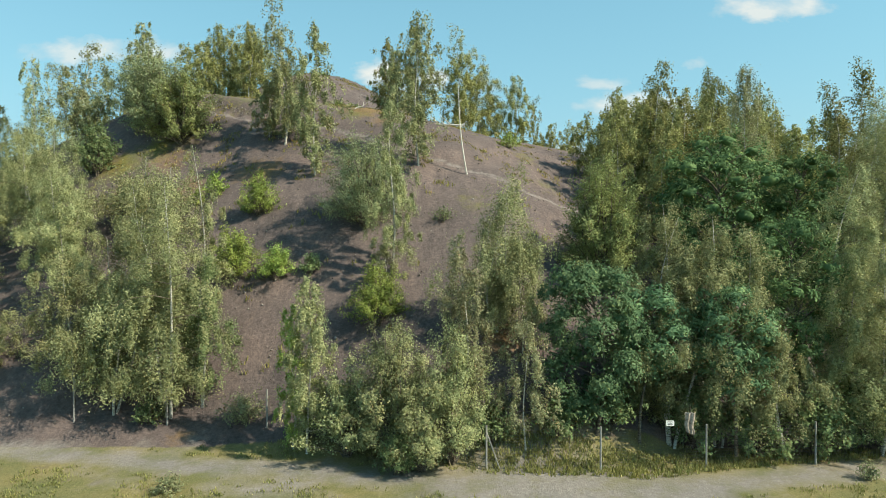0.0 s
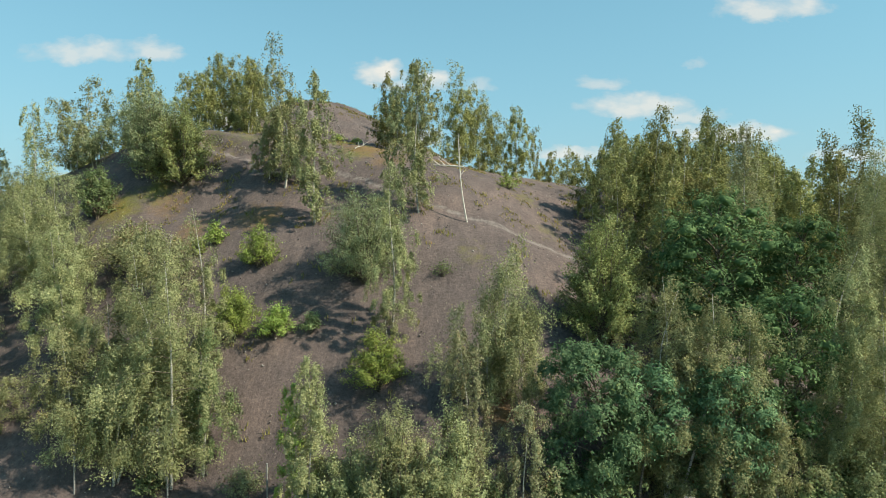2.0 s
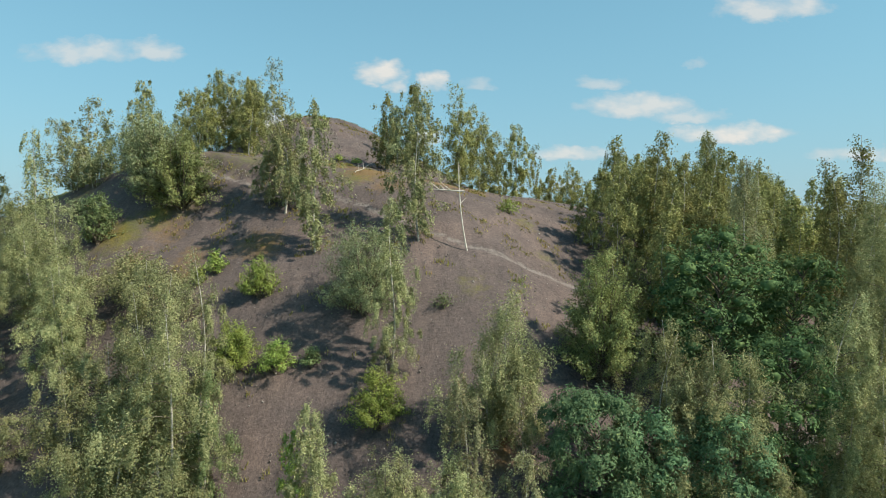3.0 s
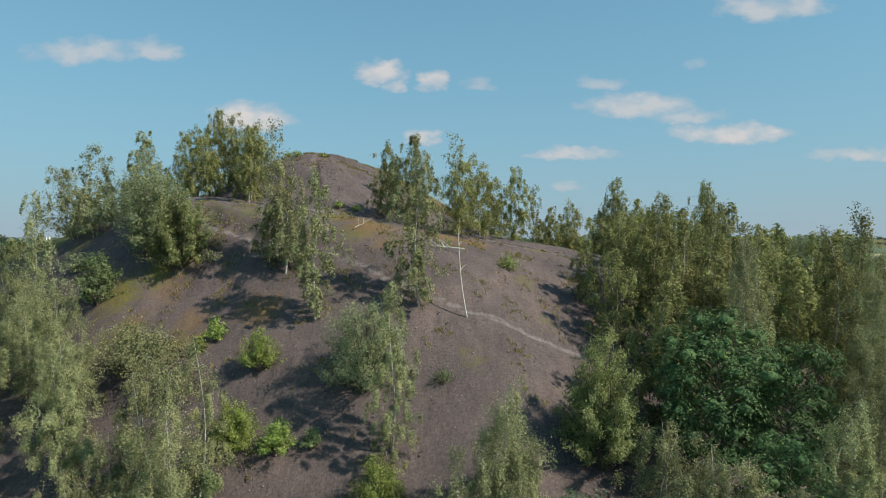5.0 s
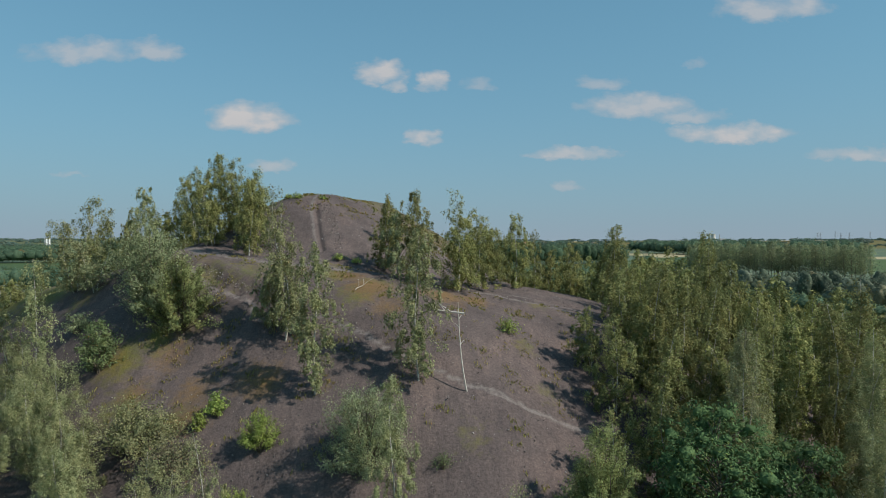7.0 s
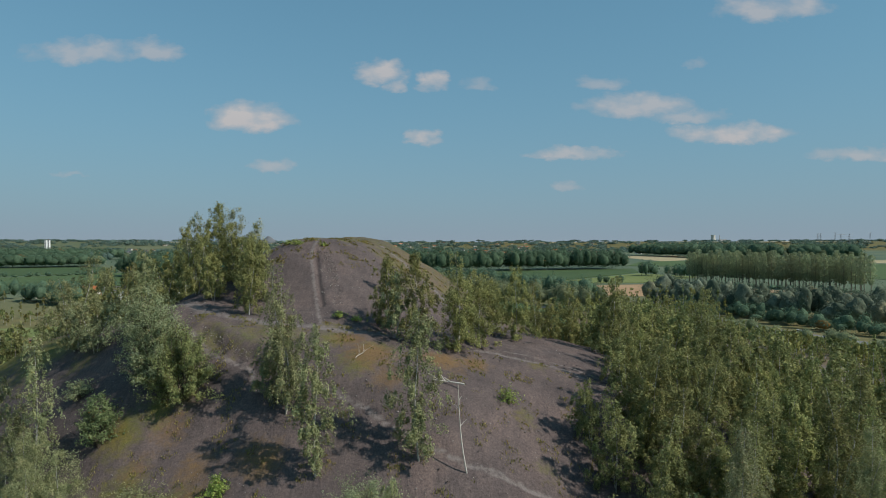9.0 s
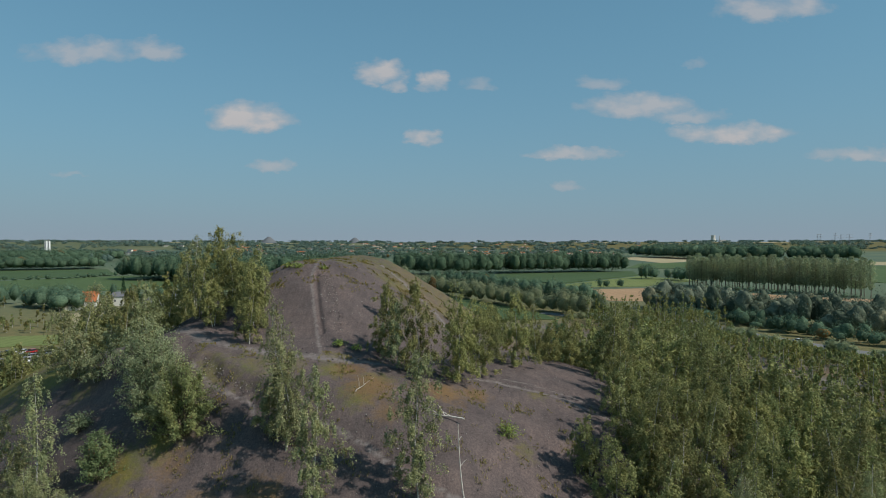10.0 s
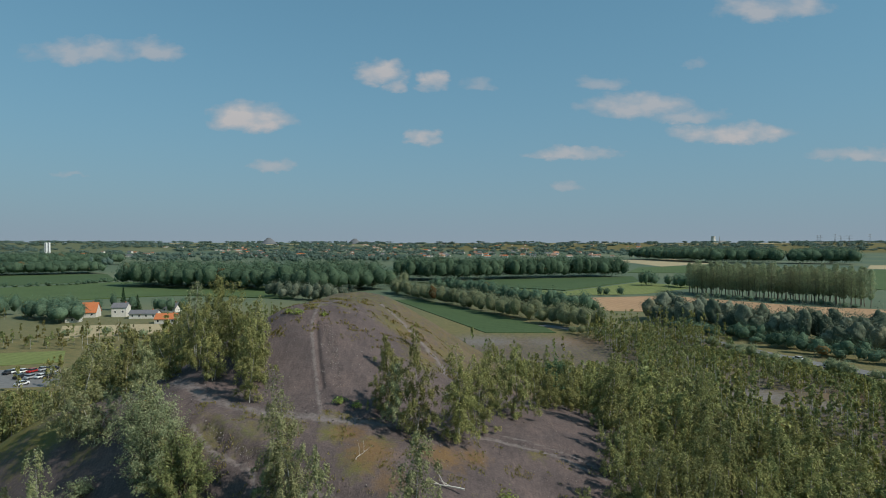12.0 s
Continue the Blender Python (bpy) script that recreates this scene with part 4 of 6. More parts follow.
birch(-31.8, 79.0, 36.2, 2.4, "dense birch on the upper shoulder", stems=2, droop=1.0, layers=2.9, crown=0.05, leaf=0.173, leafmat=GOLD_LEAF)
birch(-22.4, 71.2, 34.6, 2.2, "dense birch beside the crest path", stems=2, droop=1.1, layers=2.9, crown=0.04, leaf=0.173, leafmat=GOLD_LEAF)
birch(-27.2, 72.4, 33.6, 2.2, "leafy birch beside the track", stems=2, droop=1.1, layers=2.9, crown=0.04, leaf=0.173, leafmat=GOLD_LEAF)
birch(-21.1, 66.3, 33.8, 1.6, "birch standing alone beside the track", droop=1.1, layers=2.9, crown=0.1, leaf=0.164, leafmat=GOLD_LEAF)
birch(-36.5, 80.0, 32.5, 2.4, "birch with grey-green leaves on the flank", stems=2, layers=2.9, crown=0.08, leaf=0.173, leafmat=GOLD_LEAF)
birch(-6.5, 67.6, 32.0, 2.3, "birch at the foot of the upper cone", stems=2, droop=1.1, layers=2.9, crown=0.08, leaf=0.164, leafmat=GOLD_LEAF)
birch(-4.9, 64.4, 30.2, 1.9, "grey-green birch at the foot of the upper cone", droop=1.0, layers=2.4, crown=0.1, leaf=0.173, leafmat=GREY_LEAF)
birch(-2.8, 63.2, 32.5, 2.2, "tall slim birch on the shoulder", droop=1.1, layers=2.9, crown=0.06, leaf=0.164, leafmat=GOLD_LEAF)
birch(1.6, 64.6, 32.4, 2.6, "birch with spreading lower branches on the shoulder", stems=2, droop=1.1, layers=2.9, crown=0.04, leaf=0.164, top_thin=0.8, wide=0.25, leafmat=GOLD_LEAF)
birch(4.2, 68.8, 29.8, 2.7, "leafy birch on the shoulder", droop=1.1, layers=2.9, crown=0.05, leaf=0.164, leafmat=GOLD_LEAF)
birch(8.9, 75.4, 30.4, 2.3, "birch behind the shoulder's edge", droop=1.1, layers=2.9, crown=0.06, leaf=0.173, leafmat=GOLD_LEAF)
birch(6.0, 77.5, 28.8, 2.6, "birch behind the shoulder's edge", droop=1.1, layers=2.9, crown=0.06, leaf=0.173, leafmat=GOLD_LEAF)
birch(14.2, 83.5, 26.0, 2.2, "leafy birch behind the shoulder", stems=2, layers=2.9, crown=0.05, leaf=0.173, leafmat=GOLD_LEAF)
birch(11.9, 79.4, 28.6, 1.3, "sparse slender birch behind the shoulder", droop=1.1, layers=1.5, crown=0.1, leaf=0.164, leafmat=GOLD_LEAF)
birch(17.6, 85.5, 26.8, 2.8, "leafy birch at the shoulder's end", stems=2, layers=2.9, crown=0.05, leaf=0.173, leafmat=GOLD_LEAF)
bush(18.7, 100.6, 24.5, 2.6, "dark green dense tree behind the heap", LOCUST_LEAF, leaf=0.24)
birch(-7.3, 76.6, 31.3, 0.9, "small birch on the cone's flank", droop=0.8, layers=2.9, crown=0.06, leaf=0.164, leafmat=GOLD_LEAF)
birch(-3.9, 86.5, 31.5, 0.9, "small birch on the cone's flank", droop=0.8, layers=2.2, crown=0.06, leaf=0.164, leafmat=GOLD_LEAF)
birch(1.2, 88.0, 27.2, 0.8, "small birch on the cone's flank", droop=0.8, layers=2.2, crown=0.06, leaf=0.164, leafmat=GOLD_LEAF)
for bx, by, br in ((-20.2, 84.5, 0.9), (-21.6, 85.5, 0.8), (-16.5, 84.0, 0.6), (-11.6, 68.0, 0.8), (-9.6, 67.6, 0.7)):
    bush(bx, by, ground_z(bx, by) + 0.9 * br, br, "low yellow-green broom bush on the cone", BRIGHT_LEAF, leaf=0.164, layers=2.0)

# ---- the right-hand wood: front trees one by one ----
locust(7.2, 28.8, 10.3, 2.7, "blue-green locust tree with feathery leaves by the fence", layers=7.0, crown=0.04)
locust(9.4, 29.0, 8.2, 2.1, "blue-green locust tree with feathery leaves by the fence", layers=6.0, crown=0.36)
birch(13.4, 29.6, 10.6, 2.6, "olive leafy birch between locust trees", stems=2, droop=1.1, layers=3.4, crown=0.1, clear=1.3)
birch(10.9, 29.2, 12.0, 3.2, "full olive birch between locust trees", stems=3, droop=1.1, layers=3.8, crown=0.12, spread=0.6, leafmat=BIRCH_LEAF, clear=1.3)
bush(10.0, 38.0, 15.2, 2.9, "tall dense fresh green willow bush at the wood's edge", FRESH_LEAF, layers=3.4, spiky=0.7, leaf=0.11)
locust(16.9, 36.6, 17.4, 4.3, "large dark green locust tree with layered branches", GREEN_LOCUST, layers=5.0, crown=0.25, leaf=0.2)
locust(20.6, 37.2, 16.2, 3.0, "dark green locust tree with layered branches", GREEN_LOCUST, layers=4.5, crown=0.25, leaf=0.2)
locust(16.9, 30.6, 12.0, 2.6, "green locust tree with feathery leaves", GREEN_LOCUST, layers=5.0, crown=0.15)
locust(13.6, 28.2, 8.6, 2.2, "blue-green locust tree over the fence", layers=6.0, crown=0.3)
birch(18.4, 29.6, 13.5, 2.6, "leafy birch with a pale stem beside the fence", stems=2, droop=1.2, layers=3.0, crown=0.06, clear=1.3)
birch(20.6, 28.6, 10.0, 2.3, "leafy birch beside the fence", stems=2, droop=1.2, layers=3.0, crown=0.06, clear=1.3)
birch(15.9, 27.8, 6.5, 1.9, "low leafy birch beside the fence", stems=2, droop=1.2, layers=2.8, crown=0.06, clear=1.3)
birch(23.8, 35.4, 17.5, 2.8, "tall olive birch in the wood", stems=2, droop=1.3, layers=3.0, crown=0.08)
birch(29.0, 42.9, 20.8, 2.6, "tall olive birch in the wood", stems=2, droop=1.3, layers=2.8, crown=0.1)
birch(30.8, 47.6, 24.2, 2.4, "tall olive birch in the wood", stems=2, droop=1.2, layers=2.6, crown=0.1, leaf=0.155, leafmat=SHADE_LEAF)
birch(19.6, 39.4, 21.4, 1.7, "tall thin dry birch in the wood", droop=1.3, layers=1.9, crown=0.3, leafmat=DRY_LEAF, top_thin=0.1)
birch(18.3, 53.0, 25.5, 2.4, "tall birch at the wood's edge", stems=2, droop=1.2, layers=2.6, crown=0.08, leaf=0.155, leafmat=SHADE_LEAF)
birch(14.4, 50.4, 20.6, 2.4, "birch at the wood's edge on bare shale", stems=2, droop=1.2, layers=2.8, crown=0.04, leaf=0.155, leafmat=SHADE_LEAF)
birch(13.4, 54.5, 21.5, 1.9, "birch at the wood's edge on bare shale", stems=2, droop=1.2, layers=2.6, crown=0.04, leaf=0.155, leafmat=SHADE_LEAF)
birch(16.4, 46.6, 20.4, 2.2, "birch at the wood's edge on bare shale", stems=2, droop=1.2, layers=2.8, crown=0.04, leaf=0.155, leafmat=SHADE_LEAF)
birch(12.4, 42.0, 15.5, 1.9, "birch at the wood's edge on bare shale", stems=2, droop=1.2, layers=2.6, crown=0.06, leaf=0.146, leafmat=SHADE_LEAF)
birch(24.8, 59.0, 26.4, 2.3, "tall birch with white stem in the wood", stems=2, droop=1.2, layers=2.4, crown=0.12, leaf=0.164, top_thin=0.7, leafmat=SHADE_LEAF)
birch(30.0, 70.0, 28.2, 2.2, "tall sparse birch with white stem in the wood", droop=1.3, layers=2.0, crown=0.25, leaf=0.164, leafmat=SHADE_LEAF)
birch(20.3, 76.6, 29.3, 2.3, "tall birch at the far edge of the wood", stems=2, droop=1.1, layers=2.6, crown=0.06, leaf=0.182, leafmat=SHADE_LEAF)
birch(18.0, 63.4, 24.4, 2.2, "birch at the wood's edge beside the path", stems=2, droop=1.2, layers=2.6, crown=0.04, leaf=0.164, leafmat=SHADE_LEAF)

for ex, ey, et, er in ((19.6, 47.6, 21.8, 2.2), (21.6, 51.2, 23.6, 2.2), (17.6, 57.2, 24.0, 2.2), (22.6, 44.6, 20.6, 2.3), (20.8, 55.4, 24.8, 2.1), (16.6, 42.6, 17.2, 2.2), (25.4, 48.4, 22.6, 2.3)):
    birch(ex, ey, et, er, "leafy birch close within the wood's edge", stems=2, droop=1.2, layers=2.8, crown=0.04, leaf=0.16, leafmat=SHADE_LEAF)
for sx, sy, st, sr in ((5.4, 28.4, 3.0, 1.3), (8.2, 29.6, 3.2, 1.6), (12.2, 29.4, 3.4, 1.5), (14.6, 28.4, 3.2, 1.5), (17.4, 28.4, 3.4, 1.6), (19.6, 29.4, 3.8, 1.8), (22.3, 29.2, 4.2, 1.8), (24.0, 31.5, 7.5, 2.4), (2.2, 28.0, 2.6, 1.1)):
    bush(sx, sy, st, sr, "shaded undergrowth shrub behind the fence", GREEN_LEAF, "undergrowth along the fence", layers=2.2, leaf=0.156)
birch(-25.6, 41.2, 15.0, 2.0, "olive birch on the lower slope", stems=2, droop=1.3, layers=2.8, crown=0.08)
birch(-33.8, 42.6, 14.6, 2.6, "olive birch on the lower slope", stems=2, droop=1.3, layers=2.8, crown=0.08)
birch(-36.5, 47.8, 17.6, 2.8, "broad olive birch on the flank", stems=2, droop=1.3, layers=2.8, crown=0.08)


def scatter(rows, protos, pick, label, category, group, seed):
    """Copies of a few grown trees, turned and sized at random, in the plan places given by rows of (x, y, height)."""
    rng = np.random.default_rng(seed)
    out = []
    for x, y, h in rows:
        src, h0 = protos[int(rng.integers(0, len(protos)))]
        s = h / h0
        w = s * rng.uniform(0.9, 1.25)
        m = pose(x, y, ground_z(x, y), 0, 0, rng.uniform(0, 360)) @ Matrix.Diagonal((w, w, s, 1))
        out.append(copy_thing(src, m))
    return out


def spread(seed, n, x0, x1, y0, y1, gap, keep):
    """Up to n places in a box, no two nearer than gap, where keep(x, y) holds."""
    rng = np.random.default_rng(seed)
    out = []
    for _ in range(n * 30):
        x, y = rng.uniform(x0, x1), rng.uniform(y0, y1)
        if keep(x, y) and all((x - a) ** 2 + (y - b) ** 2 > gap * gap for a, b in out):
            out.append((x, y))
            if len(out) >= n:
                break
    return out


# birches grown once at the far side of the heap, then repeated through the wood: fine-leaved ones and broader ones
def grown(px, py, h, r, stems, leaf, layers, mat):
    SEED[0] += 1
    return (plant("birch_tree", birch_meshes(SEED[0], h, r, stems=stems, leaf=leaf, layers=layers, crown=0.06, droop=1.1), BIRCH_BARK, mat, px, py,
                  "leafy olive birch in the dense wood", "birch", "birches of the wood"), h)


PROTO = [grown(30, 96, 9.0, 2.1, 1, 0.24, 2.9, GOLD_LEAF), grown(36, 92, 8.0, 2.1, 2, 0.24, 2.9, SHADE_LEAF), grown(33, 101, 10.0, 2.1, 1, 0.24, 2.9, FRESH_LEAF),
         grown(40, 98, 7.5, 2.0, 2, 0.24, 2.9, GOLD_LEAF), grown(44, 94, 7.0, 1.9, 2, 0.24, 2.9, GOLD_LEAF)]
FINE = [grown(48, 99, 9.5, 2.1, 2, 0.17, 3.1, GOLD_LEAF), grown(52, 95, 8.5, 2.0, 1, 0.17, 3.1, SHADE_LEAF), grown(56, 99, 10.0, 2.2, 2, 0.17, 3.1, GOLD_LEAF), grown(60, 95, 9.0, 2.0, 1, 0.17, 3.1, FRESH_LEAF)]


def in_wood(x, y):
    edge = 15.5 + 0.14 * max(y - 46, 0) if y < 70 else 19 + 0.05 * (y - 70)
    return (x > edge + 1 and y > 40) or (y > 90 and x > 6 + 0.1 * (y - 90))


def tree_room(x, y):
    """How tall a tree may grow at x, y: low behind the shoulder, along the road and beside the car park, which lie open to view from above."""
    top, u = 10.5 + 0.235 * y, x / y
    if y > 205:
        top = 18.0
    elif -0.25 < u < 0.32 and y > 84:
        top = min(top, 43 - 0.195 * y)
    if 0.32 <= u and 84 < y < 240:
        top = min(top, max(43 - (0.164 + 0.2 * (u - 0.413)) * y, 2.0))
    if u < -0.60 and y < 172:
        top = min(top, 43 - 0.245 * y)
    return top - ground_z(x, y)


rngw = np.random.default_rng(5)
wood_places = spread(11, 190, 4, 80, 41, 125, 3.3, in_wood) + spread(12, 28, 16, 46, 41, 72, 3.0, in_wood)
wood_rows = [(x, y, max(3.5, min(rngw.uniform(6.5, 13.0), tree_room(x, y) * rngw.uniform(0.8, 1.05)))) for x, y in wood_places]
scatter([r for r in wood_rows if r[1] >= 68], PROTO, None, "", "", "", 3)
scatter([r for r in wood_rows if r[1] < 68], FINE, None, "", "", "", 4)
left_places = spread(13, 42, -75, -34, 50, 110, 3.4, lambda x, y: not (-57 < x < -37 and 60 < y < 80) and not (-48 < x < -33 and y < 75) and x < -30 - 0.12 * (y - 50) and ground_z(x, y) < 24 and abs(x) < 0.75 * y)
scatter([(x, y, max(2.5, min(rngw.uniform(6.0, 9.5), tree_room(x, y)))) for x, y in left_places], PROTO, None, "", "", "", 6)


# ---- far woods, hedges, poplars ----
def clump_wood(name, places, leafmat, seed, leaf, per, label, squash=0.45, low=0.0, cuts=2):
    """A far wood: crowns one beside the other, each a lumpy leafy body with loose leaves over it; places: rows of (x, y, height, radius)."""
    rng = np.random.default_rng(seed)
    P = np.array(places)
    T = len(P)
    BV, BF = ball(cuts)
    ph = rng.uniform(0, 6.3, (T, 4))
    base = height(P[:, 0], P[:, 1])

    def lumps(d, k):
        a, b, c, e = (ph[k, i] for i in range(4))
        return 1 + 0.16 * np.sin(3.1 * d[..., 0] + a) * np.sin(4.3 * d[..., 1] + b) + 0.14 * np.sin(5.2 * d[..., 2] + 3.7 * d[..., 0] + c) + 0.09 * np.sin(9 * d[..., 1] + 7 * d[..., 2] + e)

    def place(d, k, s):
        h, r = P[k, 2], P[k, 3]
        z = h * (0.55 + 0.05 * low) + d[..., 2] * h * squash * s
        return np.stack([P[k, 0] + d[..., 0] * r * s, P[k, 1] + d[..., 1] * r * s, np.maximum(z, 0.2) + base[k]], -1)

    kb = np.repeat(np.arange(T)[:, None], len(BV), 1)
    db = np.repeat(BV[None], T, 0)
    body = place(db, kb, 0.70 * lumps(db, kb) * rng.uniform(0.92, 1.06, kb.shape)).reshape(-1, 3)
    bodyF = (BF[None] + (np.arange(T) * len(BV))[:, None, None]).reshape(-1, 3)
    n = per * T
    pick = np.repeat(np.arange(T), per)
    d = rng.normal(size=(n, 3))
    d[:, 2] = np.where(rng.uniform(0, 1, n) < 0.5, np.abs(d[:, 2]), d[:, 2])
    d /= np.linalg.norm(d, axis=1)[:, None]
    c = place(d, pick, (0.70 + 0.38 * rng.beta(2.2, 1.4, n)) * lumps(d, pick))
    V, F = leaf_cards(rng, c, leaf, leaf * 0.8, face=d + np.array([0, 0, 0.3]), loose=0.5)
    me = soft_mesh(name, np.concatenate([body, V]), np.concatenate([bodyF, F + len(body)]), [leafmat])
    return tagged(new(name, me), label, "woodland", kind="stuff")


def belt(seed, line, deep, gap, h0, h1, r):
    """Places of trees along a line, in several rows behind it."""
    rng = np.random.default_rng(seed)
    out = []
    for (ax, ay), (bx, by) in zip(line[:-1], line[1:]):
        ln = math.hypot(bx - ax, by - ay)
        nx, ny = -(by - ay) / ln, (bx - ax) / ln
        if ny < 0:
            nx, ny = -nx, -ny
        for i in range(max(1, int(ln / gap))):
            for j in range(deep):
                t = (i + rng.uniform(0, 1)) * gap / ln
                o = (j + rng.uniform(-0.4, 0.4)) * gap * 1.1
                out.append((ax + (bx - ax) * t + nx * o, ay + (by - ay) * t + ny * o, rng.uniform(h0, h1), r * rng.uniform(0.8, 1.2)))
    return out


clump_wood("wood", belt(1, [plan(205, 508), plan(330, 513), plan(460, 514), plan(560, 520), plan(690, 512)], 7, 8.5, 19, 28, 7.6), HAZY_WOOD_LEAF, 21, 1.06, 273, "dark green dense wood behind the fields")
clump_wood("wood", belt(2, [plan(700, 497), plan(800, 498), plan(900, 495), plan(1000, 493), plan(1118, 491)], 6, 8.5, 20, 29, 7.4), HAZY_WOOD_LEAF, 22, 1.16, 273, "dark green wood edge beyond the meadow")
clump_wood("wood", belt(3, [plan(1120, 459), plan(1260, 466), plan(1400, 467), plan(1530, 469)], 5, 14, 27, 35, 14), HAZY_WOOD_LEAF, 23, 2.13, 198, "dark green wood far behind the poplars, tinted blue for haze")
clump_wood("wood", belt(4, [plan(-60, 490), plan(60, 488), plan(190, 484)], 6, 10, 14, 21, 9), HAZY_WOOD_LEAF, 24, 1.28, 198, "green wood beyond the left fields")
clump_wood("wood", belt(5, [plan(-60, 470), plan(80, 472), plan(220, 468)], 6, 14, 17, 25, 12.5), HAZY_WOOD_LEAF, 25, 1.70, 173, "green wood beyond the left fields")
clump_wood("hedge", belt(6, [plan(-40, 512), plan(40, 509), plan(120, 506), plan(205, 500)], 1, 5, 2.5, 6, 3), HAZY_WOOD_LEAF, 26, 0.64, 149, "dark green field hedge", 0.5)
clump_wood("hedge", belt(7, [plan(690, 518), plan(760, 535), plan(850, 552), plan(950, 572), plan(1060, 590)], 2, 6.0, 8, 14, 4.2), POPLAR_LEAF, 27, 0.59, 324, "tall grey-green hedge of trees behind the heap", 0.5)
clump_wood("hedge", belt(8, [plan(760, 510), plan(830, 518), plan(900, 534), plan(1000, 552), plan(1060, 556)], 2, 6.0, 7, 13, 4.2), HAZY_WOOD_LEAF, 28, 0.64, 273, "dark green hedge of trees behind the heap", 0.5)
clump_wood("hedge", belt(9, [plan(1140, 568), plan(1250, 585), plan(1350, 600), plan(1450, 615), plan(1620, 636)], 4, 5.5, 8, 17, 4.2), SILVER_LEAF, 29, 0.50, 410, "silver-grey willows along the road", 0.5, cuts=3)
clump_wood("hedge", belt(10, [plan(1130, 506), plan(1180, 507), plan(1225, 512)], 2, 7, 10, 16, 4.5), HAZY_WOOD_LEAF, 30, 0.91, 198, "dark hedge of trees between fields", 0.5)
clump_wood("hedge", belt(11, [plan(1060, 524), plan(1100, 524)], 1, 6, 6, 9, 3.5), HAZY_WOOD_LEAF, 31, 0.80, 173, "dark hedge bushes between fields", 0.5)
clump_wood("hedge", belt(12, [plan(640, 512), plan(680, 508), plan(735, 508)], 2, 8, 8, 15, 4.5), POPLAR_LEAF, 32, 0.80, 198, "green trees between two woods", 0.5)
clump_wood("hedge", belt(13, [plan(-40, 560), plan(30, 562), plan(110, 575), plan(90, 560)], 2, 7, 8, 13, 4.5), HAZY_WOOD_LEAF, 33, 0.54, 324, "dark garden trees beside the houses", 0.5)
clump_wood("hedge", belt(16, [plan(95, 596), plan(180, 594), plan(330, 600)], 1, 9, 3, 5, 2.6), POPLAR_LEAF, 36, 0.47, 249, "green garden bushes before the houses", 0.5)
clump_wood("hedge", belt(17, [plan(100, 552), plan(190, 550), plan(340, 556)], 1, 9, 7, 12, 3.6), HAZY_WOOD_LEAF, 37, 0.54, 249, "dark garden trees behind the houses", 0.5)
clump_wood("hedge", belt(14, [plan(470, 526), plan(560, 534), plan(640, 528)], 2, 7, 8, 14, 4), SILVER_LEAF, 34, 0.69, 224, "grey-green trees behind the heap", 0.5)
clump_wood("hedge", belt(15, [plan(1000, 591), plan(1120, 597), plan(1230, 609), plan(1330, 633), plan(1440, 657), plan(1600, 684)], 1, 5.0, 2.5, 5, 2.6), POPLAR_LEAF, 35, 0.43, 273, "green roadside bushes", 0.5)
clump_wood("hedge", belt(18, [plan(1180, 580), plan(1260, 592), plan(1360, 612), plan(1460, 632), plan(1620, 655)], 2, 5.0, 3, 8, 3.0), HAZY_WOOD_LEAF, 38, 0.5, 200, "dark green bushes between road and willows", 0.5)
clump_wood("hedge", belt(19, [plan(1225, 527), plan(1330, 534), plan(1440, 541), plan(1560, 550)], 1, 8.0, 2, 5, 2.6), HAZY_WOOD_LEAF, 39, 0.6, 120, "low dark bushes under the poplars", 0.5)
